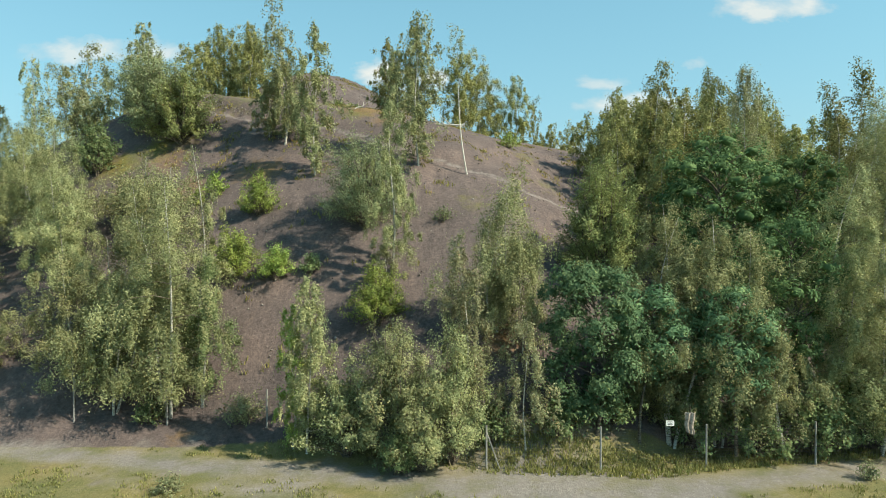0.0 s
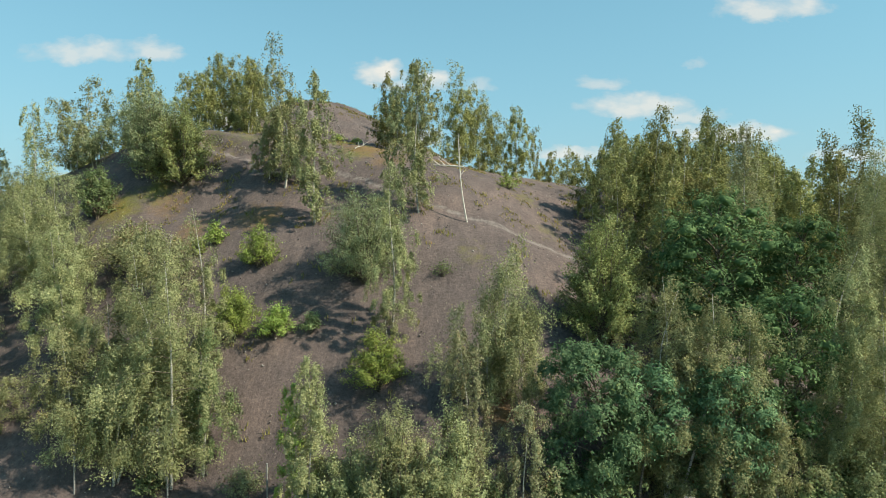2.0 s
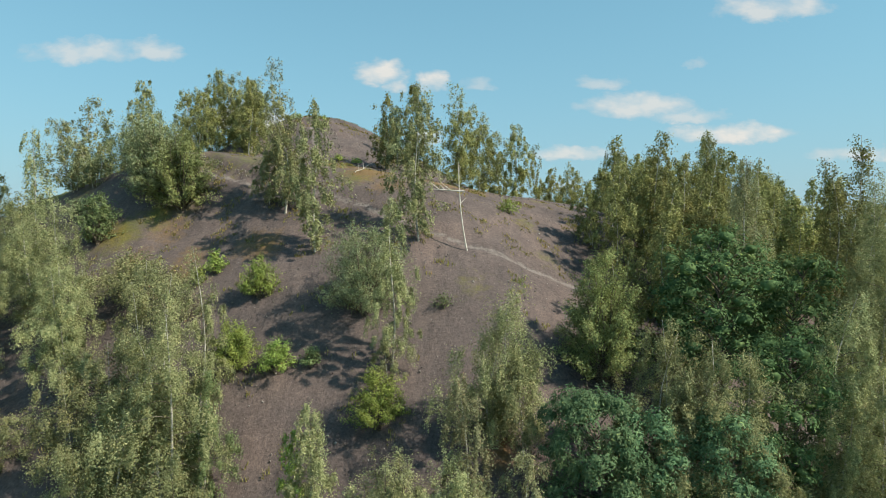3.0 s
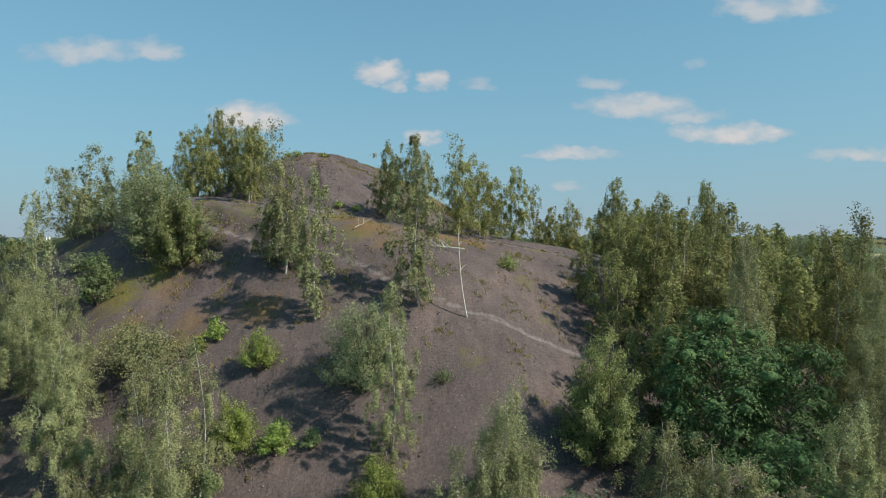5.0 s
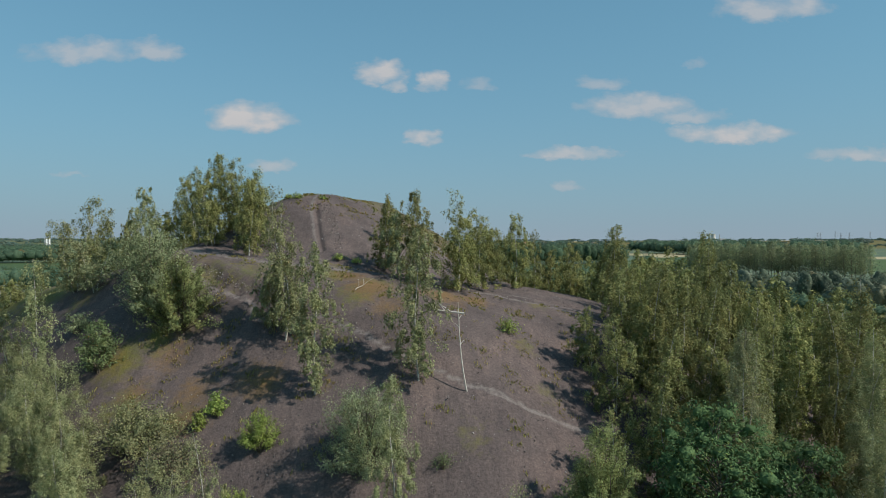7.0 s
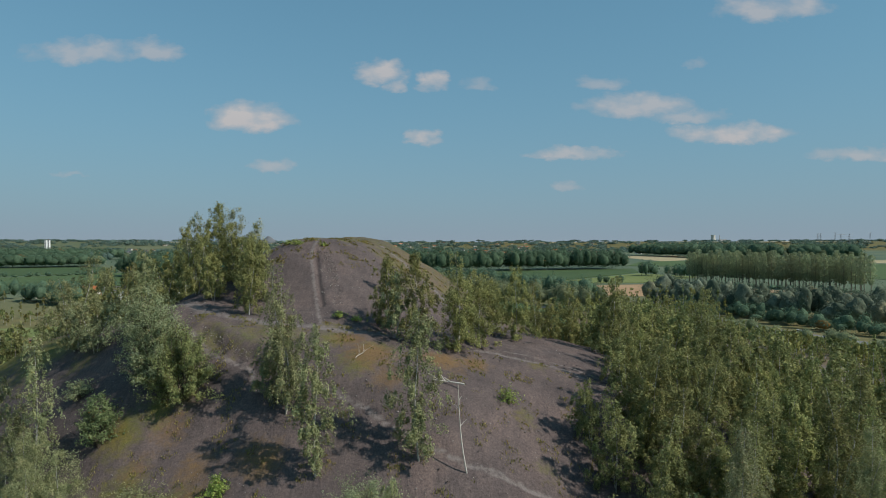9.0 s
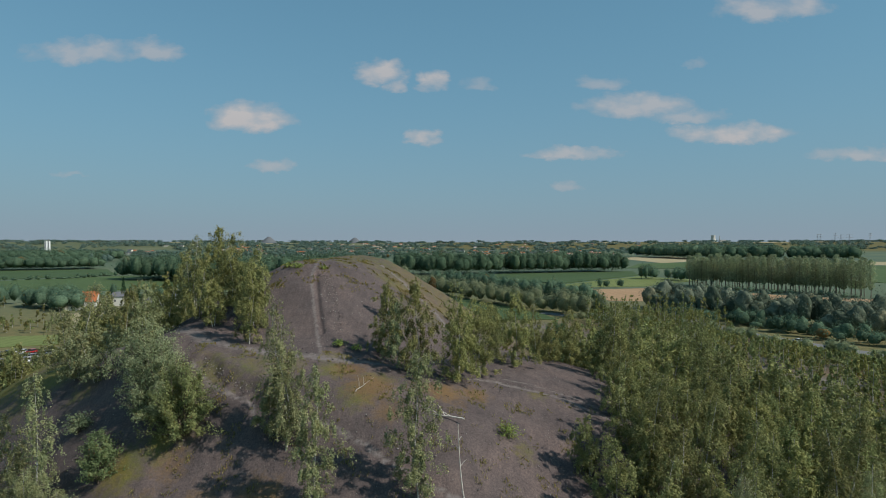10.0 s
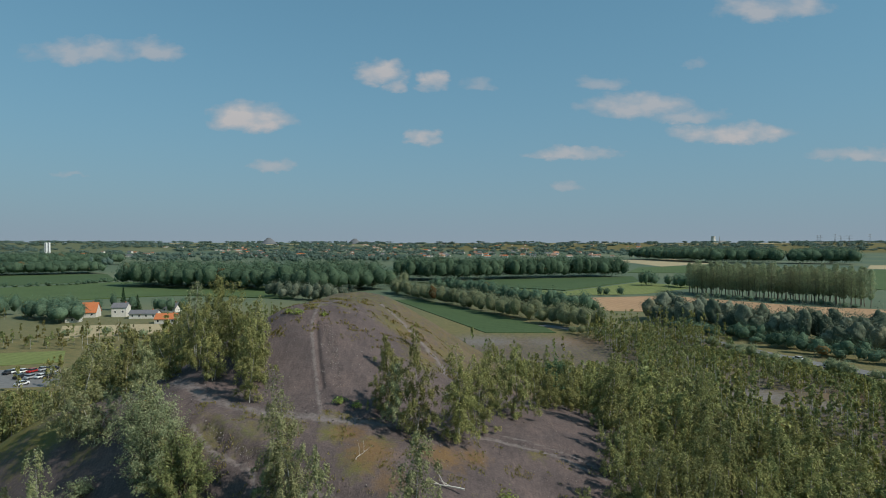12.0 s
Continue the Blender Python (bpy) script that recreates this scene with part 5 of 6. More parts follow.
# young trees standing thick on the plain round the heap
def scrub(seed, n, x0, x1, y0, y1, gap, keep, h0, h1, label, leaf=0.48, per=290, fresh=False):
    """Slender young trees: pointed crowns of leafy shoots on thin stems, joined into one wood."""
    rng = np.random.default_rng(seed)
    P = np.array([(x, y, rng.uniform(h0, h1), 0.8 + 1.5 * rng.uniform() ** 1.6) for x, y in spread(seed, n, x0, x1, y0, y1, gap, keep)])
    P[:, 2] *= np.where(rng.uniform(0, 1, len(P)) < 0.3, rng.uniform(0.5, 0.85, len(P)), 1.0)
    room = np.array([tree_room(x, y) for x, y in P[:, :2]])
    P[:, 2] = np.minimum(P[:, 2], room * rng.uniform(0.8, 1.05, len(P)))
    P = P[P[:, 2] > 0.9]
    nb = 12
    T = len(P)
    vb = np.sort(rng.uniform(0.12, 0.97, (T, nb)), 1)
    ab = rng.uniform(0, 2 * np.pi, (T, 1)) + 2.4 * np.arange(nb)[None] + rng.normal(0, 0.4, (T, nb))
    lb = P[:, 3:4] * np.interp(vb, [0, 0.15, 0.4, 0.75, 1], [0.8, 1.0, 0.9, 0.55, 0.15]) * rng.uniform(0.6, 1.3, (T, nb))
    base = height(P[:, 0], P[:, 1])
    kind = rng.integers(0, 3, T)
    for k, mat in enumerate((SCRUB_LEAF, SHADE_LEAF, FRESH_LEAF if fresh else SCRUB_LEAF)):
        rows = np.nonzero(kind == k)[0]
        if not len(rows):
            continue
        pick = np.repeat(rows, per)
        m = len(pick)
        j = rng.integers(0, nb, m)
        s = np.sqrt(rng.uniform(0.02, 1, m))
        a, ln = ab[pick, j], lb[pick, j]
        c = np.stack([P[pick, 0] + np.cos(a) * ln * s, P[pick, 1] + np.sin(a) * ln * s, base[pick] + P[pick, 2] * vb[pick, j] + 0.45 * ln * s - 0.35 * ln * s * s], 1)
        c = c + rng.normal(0, 1, (m, 3)) * np.array([0.12, 0.12, 0.24]) * (0.5 + 0.35 * P[pick, 3:4])
        c[:, 2] = np.maximum(c[:, 2], base[pick] + 0.15)
        V, F = leaf_cards(rng, c, leaf, leaf * 0.75, face=np.stack([np.cos(a), np.sin(a), 0.5 + 0 * a], 1))
        ob = tagged(new("young_wood", soft_mesh("young_wood", V, F, [mat])), label, "woodland", kind="stuff")
        if h1 > 4:
            SV, SF = tubes([(np.array([[P[r, 0], P[r, 1], base[r] - 0.3], [P[r, 0] + 0.1, P[r, 1], base[r] + P[r, 2] * 0.5], [P[r, 0], P[r, 1] + 0.1, base[r] + P[r, 2] * 0.97]]), np.array([0.075, 0.05, 0.015])) for r in rows])
            stems = new("stems", soft_mesh("stems", SV, SF, [BIRCH_BARK], smooth=True))
            stems.parent = ob


def bare(x, y):
    """The slag flat and the clearing, where nothing grows."""
    return (-24 < x < 66 and 208 < y < 292) or ((x - 96) / 20) ** 2 + ((y - 165) / 11) ** 2 < 1


scrub(81, 1250, -30, 190, 100, 282, 2.3, lambda x, y: noise.noise(Vector((x * 0.055, y * 0.04, 7.0))) > -0.22 and ground_z(x, y) < 21 and not bare(x, y) and x < 111 - 0.31 * (y - 276) - 4 and (y > 122 or x > 14),
      7.5, 15.5, "young olive birch wood on the plain behind the heap", fresh=True)
scrub(82, 330, -200, -38, 85, 215, 4.2, lambda x, y: ground_z(x, y) < 22 and abs(x) < 0.76 * y and not (x < -118 and 176 < y < 245) and not (-58 < x < -38 and y < 88), 7.0, 11.0,
      "young olive birch wood on the plain beside the heap", fresh=True)
scrub(83, 220, -290, -50, 215, 350, 5.0, lambda x, y: abs(x) < 0.76 * y and not (-235 < x < -120 and 270 < y < 352) and not (x < -118 and y < 245) and not (-200 < x < -120 and y > 325), 6.0, 11.0,
      "trees and scrub between meadows and houses", 0.55, 240, True)
scrub(84, 420, 20, 175, 95, 270, 3.2, lambda x, y: x < 111 - 0.31 * (y - 276) - 4 and x > 20 + 0.2 * (y - 95) and not bare(x, y), 1.0, 2.6, "low scrub between the young trees", 0.34, 60)
# tree belts and copses of the plain towards the horizon, haze included in their leaf colour
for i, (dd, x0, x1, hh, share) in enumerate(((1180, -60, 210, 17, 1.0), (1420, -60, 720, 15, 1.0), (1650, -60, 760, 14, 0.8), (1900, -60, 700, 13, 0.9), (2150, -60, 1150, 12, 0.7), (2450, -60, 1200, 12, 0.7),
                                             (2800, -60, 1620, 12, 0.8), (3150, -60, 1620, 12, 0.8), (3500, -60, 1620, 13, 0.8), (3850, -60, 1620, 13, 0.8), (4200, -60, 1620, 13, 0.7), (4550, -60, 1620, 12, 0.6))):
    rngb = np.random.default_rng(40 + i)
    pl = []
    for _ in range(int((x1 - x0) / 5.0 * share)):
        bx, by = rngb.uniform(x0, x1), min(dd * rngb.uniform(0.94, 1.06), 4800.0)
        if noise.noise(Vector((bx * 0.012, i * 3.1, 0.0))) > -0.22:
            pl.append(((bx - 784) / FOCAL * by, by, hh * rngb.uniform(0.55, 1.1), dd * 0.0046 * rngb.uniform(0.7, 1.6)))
    clump_wood("wood", pl, HAZED_FAR_LEAF, 60 + i, dd * 0.0019, 46, "scattered green trees and copses of the plain", 0.5, cuts=1)


def poplar(x, y, h):
    """A tall poplar with a bare lower stem and an upright crown."""
    SEED[0] += 1
    rng = np.random.default_rng(SEED[0])
    path = stem_path(rng, (0, 0, -0.4), (0, 0, h * 0.96), 0.01 * h)
    paths = [(path, 0.3 * (1 - 0.85 * np.linspace(0, 1, len(path))))]
    n = 1150
    v = rng.uniform(0, 1, n)
    prof = np.interp(v, [0, 0.15, 0.5, 0.85, 1], [0.35, 0.7, 1.0, 0.8, 0.3])
    a = rng.uniform(0, 2 * np.pi, n)
    rr = prof * 3.2 * np.sqrt(rng.uniform(0.15, 1, n)) * (1 + 0.25 * np.sin(5 * v * 6.3 + 2 * a))
    c = np.stack([np.cos(a) * rr, np.sin(a) * rr, h * (0.22 + 0.78 * v)], 1)
    for k in range(10):
        u = 0.2 + 0.07 * k
        aa = k * 2.4
        paths.append((np.array([[0, 0, h * u], [1.2 * math.cos(aa), 1.2 * math.sin(aa), h * u + 1.5], [1.9 * math.cos(aa), 1.9 * math.sin(aa), h * u + 3.5]]), np.array([0.1, 0.07, 0.03])))
    V, F = leaf_cards(rng, c, 0.7, 0.55, face=np.stack([np.cos(a), np.sin(a), 0.9 + 0 * a], 1), loose=0.8)
    TV, TF = tubes(paths)
    return plant("poplar_tree", (soft_mesh("trunk", TV, TF, smooth=True), soft_mesh("crown", V, F)), GREY_BARK, POPLAR_LEAF, x, y,
                 "tall poplar with bare stem in a planted row", "poplar", "poplar plantation")


PA, PB = plan(1228, 522), plan(1545, 546)
POPLARS = [poplar(PA[0], PA[1], 26.0), poplar(PA[0] + 6, PA[1] - 3, 24.5), poplar(PA[0] + 12, PA[1] - 6, 27.0)]
rngp = np.random.default_rng(77)
for i in range(23):
    for j in range(4):
        if j == 0 and i < 1:
            continue
        t = (i + rngp.uniform(-0.22, 0.22)) / 22
        m = pose(PA[0] + (PB[0] - PA[0]) * t + 2.5 * j, PA[1] + (PB[1] - PA[1]) * t + 10.0 * j, 0, 0, 0, rngp.uniform(0, 360)) @ Matrix.Diagonal((1, 1, rngp.uniform(0.9, 1.06), 1))
        copy_thing(POPLARS[(i + j) % 3], m)


def spruce(x, y, h, r):
    SEED[0] += 1
    rng = np.random.default_rng(SEED[0])
    path = np.array([[0, 0, -0.3], [0, 0, h * 0.5], [0, 0, h]])
    n = 1500
    v = rng.uniform(0, 1, n) ** 1.4
    tier = 1 + 0.25 * np.sin(v * 60)
    a = rng.uniform(0, 2 * np.pi, n)
    rr = r * (1 - v) * tier * np.sqrt(rng.uniform(0.1, 1, n))
    c = np.stack([np.cos(a) * rr, np.sin(a) * rr, h * (0.08 + 0.92 * v) - 0.15 * rr], 1)
    V, F = leaf_cards(rng, c, 0.7, 0.4, 0.5)
    TV, TF = tubes([(path, np.array([0.2, 0.14, 0.03]))])
    return plant("spruce_tree", (soft_mesh("trunk", TV, TF, smooth=True), soft_mesh("crown", V, F)), GREY_BARK, SPRUCE_LEAF, x, y, "dark pointed spruce beside the houses", "spruce", "garden spruces")


for sx, sy, sh in ((218, 552, 15.0), (230, 552, 9.0), (243, 550, 10.0)):
    q = plan(sx, sy)
    spruce(q[0], q[1], sh, 2.6)


# ---- houses ----
def house(x, y, w, d, wall_h, roof_h, turn, roof_mat, label, windows=3):
    """A plain house: walls, a pitched roof with eaves, windows with frames, a chimney."""
    ob = empty("house", x, y, 0.0, turn)
    bm = bmesh.new()
    box(bm, 0, 0, wall_h / 2 - 0.1, w, d, wall_h + 0.2)
    gable = [bm.verts.new((sx * w / 2, sy, wall_h + (roof_h * 0.96 if sy == 0 else 0))) for sx in (-1, 1) for sy in (-d / 2, 0, d / 2)]
    bm.faces.new(gable[:3])
    bm.faces.new(gable[3:][::-1])
    part("wall", bm, PLASTER, ob)
    bm = bmesh.new()
    for s in (-1, 1):
        n = Vector((0, -roof_h * s, -d / 2)).normalized() * 0.18
        a = [Vector((sx * (w / 2 + 0.4), sy, sz)) for sx, sy, sz in ((-1, s * (d / 2 + 0.5), wall_h - 0.5 * roof_h / (d / 2)), (1, s * (d / 2 + 0.5), wall_h - 0.5 * roof_h / (d / 2)), (1, 0, wall_h + roof_h), (-1, 0, wall_h + roof_h))]
        lo = [bm.verts.new(v) for v in a]
        hi = [bm.verts.new(v + Vector((0, 0, 0.2))) for v in a]
        bm.faces.new(lo)
        bm.faces.new(hi)
        for i in range(4):
            bm.faces.new((lo[i], lo[(i + 1) % 4], hi[(i + 1) % 4], hi[i]))
    bmesh.ops.recalc_face_normals(bm, faces=bm.faces)
    roof = part("roof", bm, roof_mat, ob)
    bm = bmesh.new()
    box(bm, w * 0.28, 0.6, wall_h + roof_h + 0.1, 0.6, 0.5, 1.2)
    part("chimney", bm, ROOF_RED, roof)
    for i in range(windows):
        wx = (i + 0.5) / windows * w - w / 2
        bm = bmesh.new()
        for ox, oz, sx, sz in ((0, 0.6, 1.2, 0.12), (0, -0.6, 1.2, 0.12), (-0.54, 0, 0.12, 1.2), (0.54, 0, 0.12, 1.2)):
            box(bm, wx + ox, -d / 2 - 0.02, wall_h * 0.55 + oz, sx, 0.1, sz)
        win = part("window", bm, WHITE, ob)
        bm = bmesh.new()
        box(bm, wx, -d / 2 - 0.01, wall_h * 0.55, 0.98, 0.06, 1.1)
        part("pane", bm, DARK_GLASS, win)
    return tagged(ob, label, "house", "houses of the village")


def house_at(px, py, *a, **k):
    q = plan(px, py)
    return house(q[0], q[1], *a, **k)


house_at(152, 561, 13, 9, 3.2, 5.0, 12, ROOF_RED, "house with a steep orange tiled roof")
house_at(122, 562, 9, 7, 2.8, 2.6, 8, ROOF_GREY, "low house with a grey roof", windows=2)
house_at(214, 560, 8, 8, 5.6, 2.2, 10, ROOF_GREY, "white two-storey house with a dark roof", windows=2)
house_at(256, 563, 15, 7, 2.9, 1.6, 6, ROOF_GREY, "long low white building with a grey roof", windows=4)
house_at(296, 572, 11, 7, 2.7, 2.4, 4, ROOF_RED, "low house with an orange roof")
house_at(130, 570, 7, 6, 2.6, 1.4, 15, ROOF_GREY, "grey garden shed beside the houses", windows=1)
house_at(303, 552, 10, 7, 3.0, 2.6, -10, ROOF_GREY, "pale house behind trees", windows=2)
house_at(82, 556, 10, 8, 3.0, 3.0, 20, ROOF_GREY, "grey-roofed house behind garden trees", windows=2)
# village near the horizon
rngh = np.random.default_rng(91)
VILLAGE = [house(-3000.0 + 60 * k, 3300.0 + 40 * k, 13, 9, 5.0, 3.2, 15 * k, (ROOF_BROWN, ROOF_RED, ROOF_GREY)[k], "small far house of the village") for k in range(3)]
for i in range(290):
    hx, hy = min(max(rngh.normal(640, 240), 150), 1130), rngh.choice((441.5, 443.5, 446, 449, 452, 455))
    q = plan(hx, hy + rngh.uniform(-0.6, 0.6))
    sc = rngh.uniform(0.6, 1.1)
    copy_thing(VILLAGE[i % 3], pose(q[0], q[1], ground_z(*q), 0, 0, rngh.uniform(-40, 40)) @ Matrix.Diagonal((sc * rngh.uniform(0.8, 2.2), sc, sc, 1)))


# ---- skyline: twin tower blocks, far heaps, cooling towers, pylons ----
def tower_block(px, d, w, h, label):
    x = (px - 784) / FOCAL * d
    ob = empty("tower_block", x, d, ground_z(x, d))
    bm = bmesh.new()
    box(bm, 0, 0, h / 2 - 1, w, w, h + 2)
    part("wall", bm, WHITE, ob)
    for i in range(int(h / 3)):
        bm = bmesh.new()
        box(bm, 0, -w / 2 - 0.02, 2 + 3 * i, w * 0.8, 0.1, 1.3)
        part("window_band", bm, DARK_GLASS, ob)
    bm = bmesh.new()
    box(bm, 0, 0, h + 0.8, w * 0.5, w * 0.5, 1.6)
    part("roof", bm, CONCRETE, ob)
    return tagged(ob, label, "tower block", "twin tower blocks")


tower_block(81.2, 2400, 7.5, 42, "white high-rise block above the trees")
tower_block(86.6, 2420, 7.5, 42, "white high-rise block above the trees")


def far_heap(px, d, top, r, label):
    x = (px - 784) / FOCAL * d
    bm = bmesh.new()
    z = ground_z(x, d)
    bmesh.ops.create_cone(bm, cap_ends=True, segments=40, radius1=r, radius2=r * 0.16, depth=top, matrix=Matrix.Translation((x, d, z + top / 2 - 1)))
    bmesh.ops.subdivide_edges(bm, edges=bm.edges[:], cuts=4, use_grid_fill=True)
    for v in bm.verts:
        v.co += Vector((0, 0, 1)) * 2.5 * noise.noise(v.co * 0.03)
    return tagged(part("spoil_heap", bm, SPOIL_FAR), label, "spoil heap", "far spoil heaps")


far_heap(476, 4300, 46, 62, "dark conical spoil heap on the horizon")
far_heap(628, 4500, 38, 60, "dark low spoil heap on the horizon")


def cooling_tower(px, d, h):
    x = (px - 784) / FOCAL * d
    bm = bmesh.new()
    rings = []
    for i in range(9):
        u = i / 8
        r = h * (0.30 + 0.14 * (u - 0.72) ** 2 / 0.52)
        rings.append([bm.verts.new((x + r * math.cos(a * math.pi / 12), d + r * math.sin(a * math.pi / 12), ground_z(x, d) + h * u - 1)) for a in range(24)])
    for a, b in zip(rings[:-1], rings[1:]):
        for i in range(24):
            bm.faces.new((a[i], a[(i + 1) % 24], b[(i + 1) % 24], b[i]))
    bmesh.ops.recalc_face_normals(bm, faces=bm.faces)
    bmesh.ops.solidify(bm, geom=bm.faces[:], thickness=1.0)
    return tagged(part("cooling_tower", bm, PLASTER), "grey cooling tower on the horizon", "cooling tower", "cooling towers")


cooling_tower(1262, 4600, 50)


def chimney(px, d, h):
    """A slim stack with a low boiler house at its foot."""
    x = (px - 784) / FOCAL * d
    ob = empty("chimney", x, d, ground_z(x, d))
    bm = bmesh.new()
    rod(bm, (0, 0, -1), (0, 0, h), 3.0, 2.0, 12)
    part("stack", bm, CONCRETE, ob)
    bm = bmesh.new()
    box(bm, 26, 0, 7, 46, 16, 16)
    part("boiler_house", bm, CONCRETE, ob)
    tagged(ob, "slim grey chimney beside the cooling tower", "chimney")


chimney(1273.5, 4600, 46)


def pylon(px, d, h, arm):
    """A lattice mast with two cross-arms."""
    x = (px - 784) / FOCAL * d
    ob = empty("pylon", x, d, ground_z(x, d))
    bm = bmesh.new()
    legs = [(-1, -1), (1, -1), (1, 1), (-1, 1)]
    for sx, sy in legs:
        rod(bm, (sx * 4.5, sy * 4.5, -1), (sx * 1.0, sy * 1.0, h), 0.32, 0.25, 4)
    for k in range(6):
        z0, z1 = h * k / 6, h * (k + 1) / 6
        w0, w1 = 4.5 - 3.5 * k / 6, 4.5 - 3.5 * (k + 1) / 6
        for (ax, ay), (bx, by) in zip(legs, legs[1:] + legs[:1]):
            rod(bm, (ax * w0, ay * w0, z0), (bx * w1, by * w1, z1), 0.2, None, 4)
    part("mast", bm, STEEL, ob)
    for z in (h * 0.72, h * 0.96):
        bm = bmesh.new()
        rod(bm, (-arm, 0, z), (arm, 0, z), 0.35, None, 4)
        rod(bm, (-arm, 0, z), (0, 0, z + 3.0), 0.2, None, 4)
        rod(bm, (arm, 0, z), (0, 0, z + 3.0), 0.2, None, 4)
        part("cross_arm", bm, STEEL, ob)
    return tagged(ob, "grey lattice electricity pylon on the horizon", "pylon", "pylons")


for px, d, h, arm in ((1447, 3700, 58, 12), (1452, 3900, 55, 14), (1488, 3300, 60, 22), (1503, 3350, 60, 22), (1478, 4200, 60, 14), (1540, 4000, 56, 14)):
    pylon(px, d, h, arm)


# ---- cars ----
def car(x, y, turn, paint, label):
    """A hatchback: lower body, cabin with panes, four wheels."""
    ob = empty("car", x, y, ground_z(x, y) + 0.06, turn)
    bm = bmesh.new()
    vs = box(bm, 0, 0, 0.62, 4.2, 1.75, 0.62)
    bmesh.ops.bevel(bm, geom=bm.edges[:], offset=0.14, segments=2, affect="EDGES")
    part("body", bm, paint, ob)
    bm = bmesh.new()
    vs = box(bm, -0.2, 0, 1.16, 2.5, 1.6, 0.52)
    for v in vs:
        if v.co.z > 1.2:
            v.co.x = -0.2 + (v.co.x + 0.2) * 0.68
            v.co.y *= 0.86
    part("cabin", bm, DARK_GLASS, ob)
    bm = bmesh.new()
    box(bm, -0.2, 0, 1.44, 1.66, 1.36, 0.05)
    part("roof", bm, paint, ob)
    for sx in (-1.3, 1.3):
        for sy in (-0.8, 0.8):
            bm = bmesh.new()
            rod(bm, (sx, sy - 0.1, 0.3), (sx, sy + 0.1, 0.3), 0.32, None, 12)
            part("wheel", bm, RUBBER, ob)
    return tagged(ob, label, "car", "parked cars")


def paint(name, c):
    m, nt, b = material(name, 0.3)
    b.inputs["Base Color"].default_value = (*c, 1)
    b.inputs["Coat Weight"].default_value = 0.6
    return m


P_WHITE, P_RED, P_BLACK, P_SILVER = paint("white_car", (0.75, 0.75, 0.74)), paint("red_car", (0.45, 0.03, 0.03)), paint("black_car", (0.03, 0.03, 0.035)), paint("silver_car", (0.42, 0.43, 0.45))
for px, py, c, lab in ((15, 663, P_BLACK, "black"), (26, 661, P_WHITE, "white"), (40, 661, P_WHITE, "white"), (57, 660, P_RED, "red"), (76, 657, P_SILVER, "silver"), (92, 656, P_BLACK, "black"),
                       (34, 671, P_BLACK, "black"), (53, 671, P_SILVER, "silver"), (72, 670, P_WHITE, "white"), (88, 669, P_BLACK, "dark"), (37, 683, P_WHITE, "white"), (90, 662, P_SILVER, "grey")):
    q = plan(px, py)
    car(q[0], q[1], 75, c, lab + " parked car on the car park")
for px, py, c, lab in ((1414, 640, P_WHITE, "white"), (1238, 599.5, P_WHITE, "white"), (1470, 651.5, P_SILVER, "silver")):
    q = plan(px, py)
    tagged(car(q[0], q[1], 107, c, lab + " car on the country road"), group="cars on the road").location.z = 0.42


# ---- snag, fallen logs ----
def snag():
    x, y = 1.93, 47.7
    rng = np.random.default_rng(8)
    path = stem_path(rng, (0, 0, -0.4), (-0.75, 0.2, 6.9), 0.10, 12)
    paths = [(path, 0.065 * (1 - 0.72 * np.linspace(0, 1, 12)))]
    for u, dx, dz in ((0.62, 0.5, 0.5), (0.8, -0.4, 0.35), (0.9, 0.25, 0.3)):
        p = path[int(u * 11)]
        paths.append((np.array([p, p + (dx * 0.5, 0.1, dz * 0.6), p + (dx, 0.15, dz)]), np.array([0.03, 0.02, 0.008])))
    V, F = tubes(paths, 8)
    ob = new("dead_birch", soft_mesh("dead_birch", V, F, [DEAD_WOOD], True))
    ob.location = (x, y, ground_z(x, y))
    tagged(ob, "bare white dead birch trunk standing on shale", "dead tree")


snag()


def log(x, y, length, turn, rise, r, label, twigs=3):
    rng = np.random.default_rng(int(abs(x * 7 + y)))
    path = stem_path(rng, (-length / 2, 0, 0), (length / 2, 0, rise), 0.12, 8)
    paths = [(path, r * (1 - 0.6 * np.linspace(0, 1, 8)))]
    for k in range(twigs):
        p = path[3 + k]
        s = -1 if k % 2 else 1
        paths.append((np.array([p, p + (0.5, 0.4 * s, 0.45), p + (0.9, 0.8 * s, 0.8)]), np.array([r * 0.5, r * 0.3, r * 0.12])))
    V, F = tubes(paths, 7)
    ob = new("fallen_branch", soft_mesh("fallen_branch", V, F, [DEAD_WOOD], True))
    ob.matrix_basis = pose(x, y, ground_z(x, y) + 0.1, 0, 0, turn)
    tagged(ob, label, "fallen branch", "fallen wood")


log(0.4, 55.6, 3.2, 165, 0.3, 0.09, "bleached fallen birch trunk on the slope", 3)
log(-7.9, 57.8, 1.2, 60, 0.6, 0.035, "bleached dead branch in the grass", 3)
log(-5.4, 29.6, 2.2, 15, 0.35, 0.04, "grey fallen branch behind the fence", 3)
log(-2.6, 29.4, 1.8, 160, 0.3, 0.04, "grey fallen branch behind the fence", 2)


# ---- fence along the foot of the heap ----
FENCE = [(-24.5, 31.2), (-19.0, 31.3), (-14.2, 31.3), (-8.8, 30.4), (-3.4, 28.5), (1.9, 26.6), (6.9, 26.6), (11.7, 27.0), (16.8, 27.4), (22.0, 27.8)]


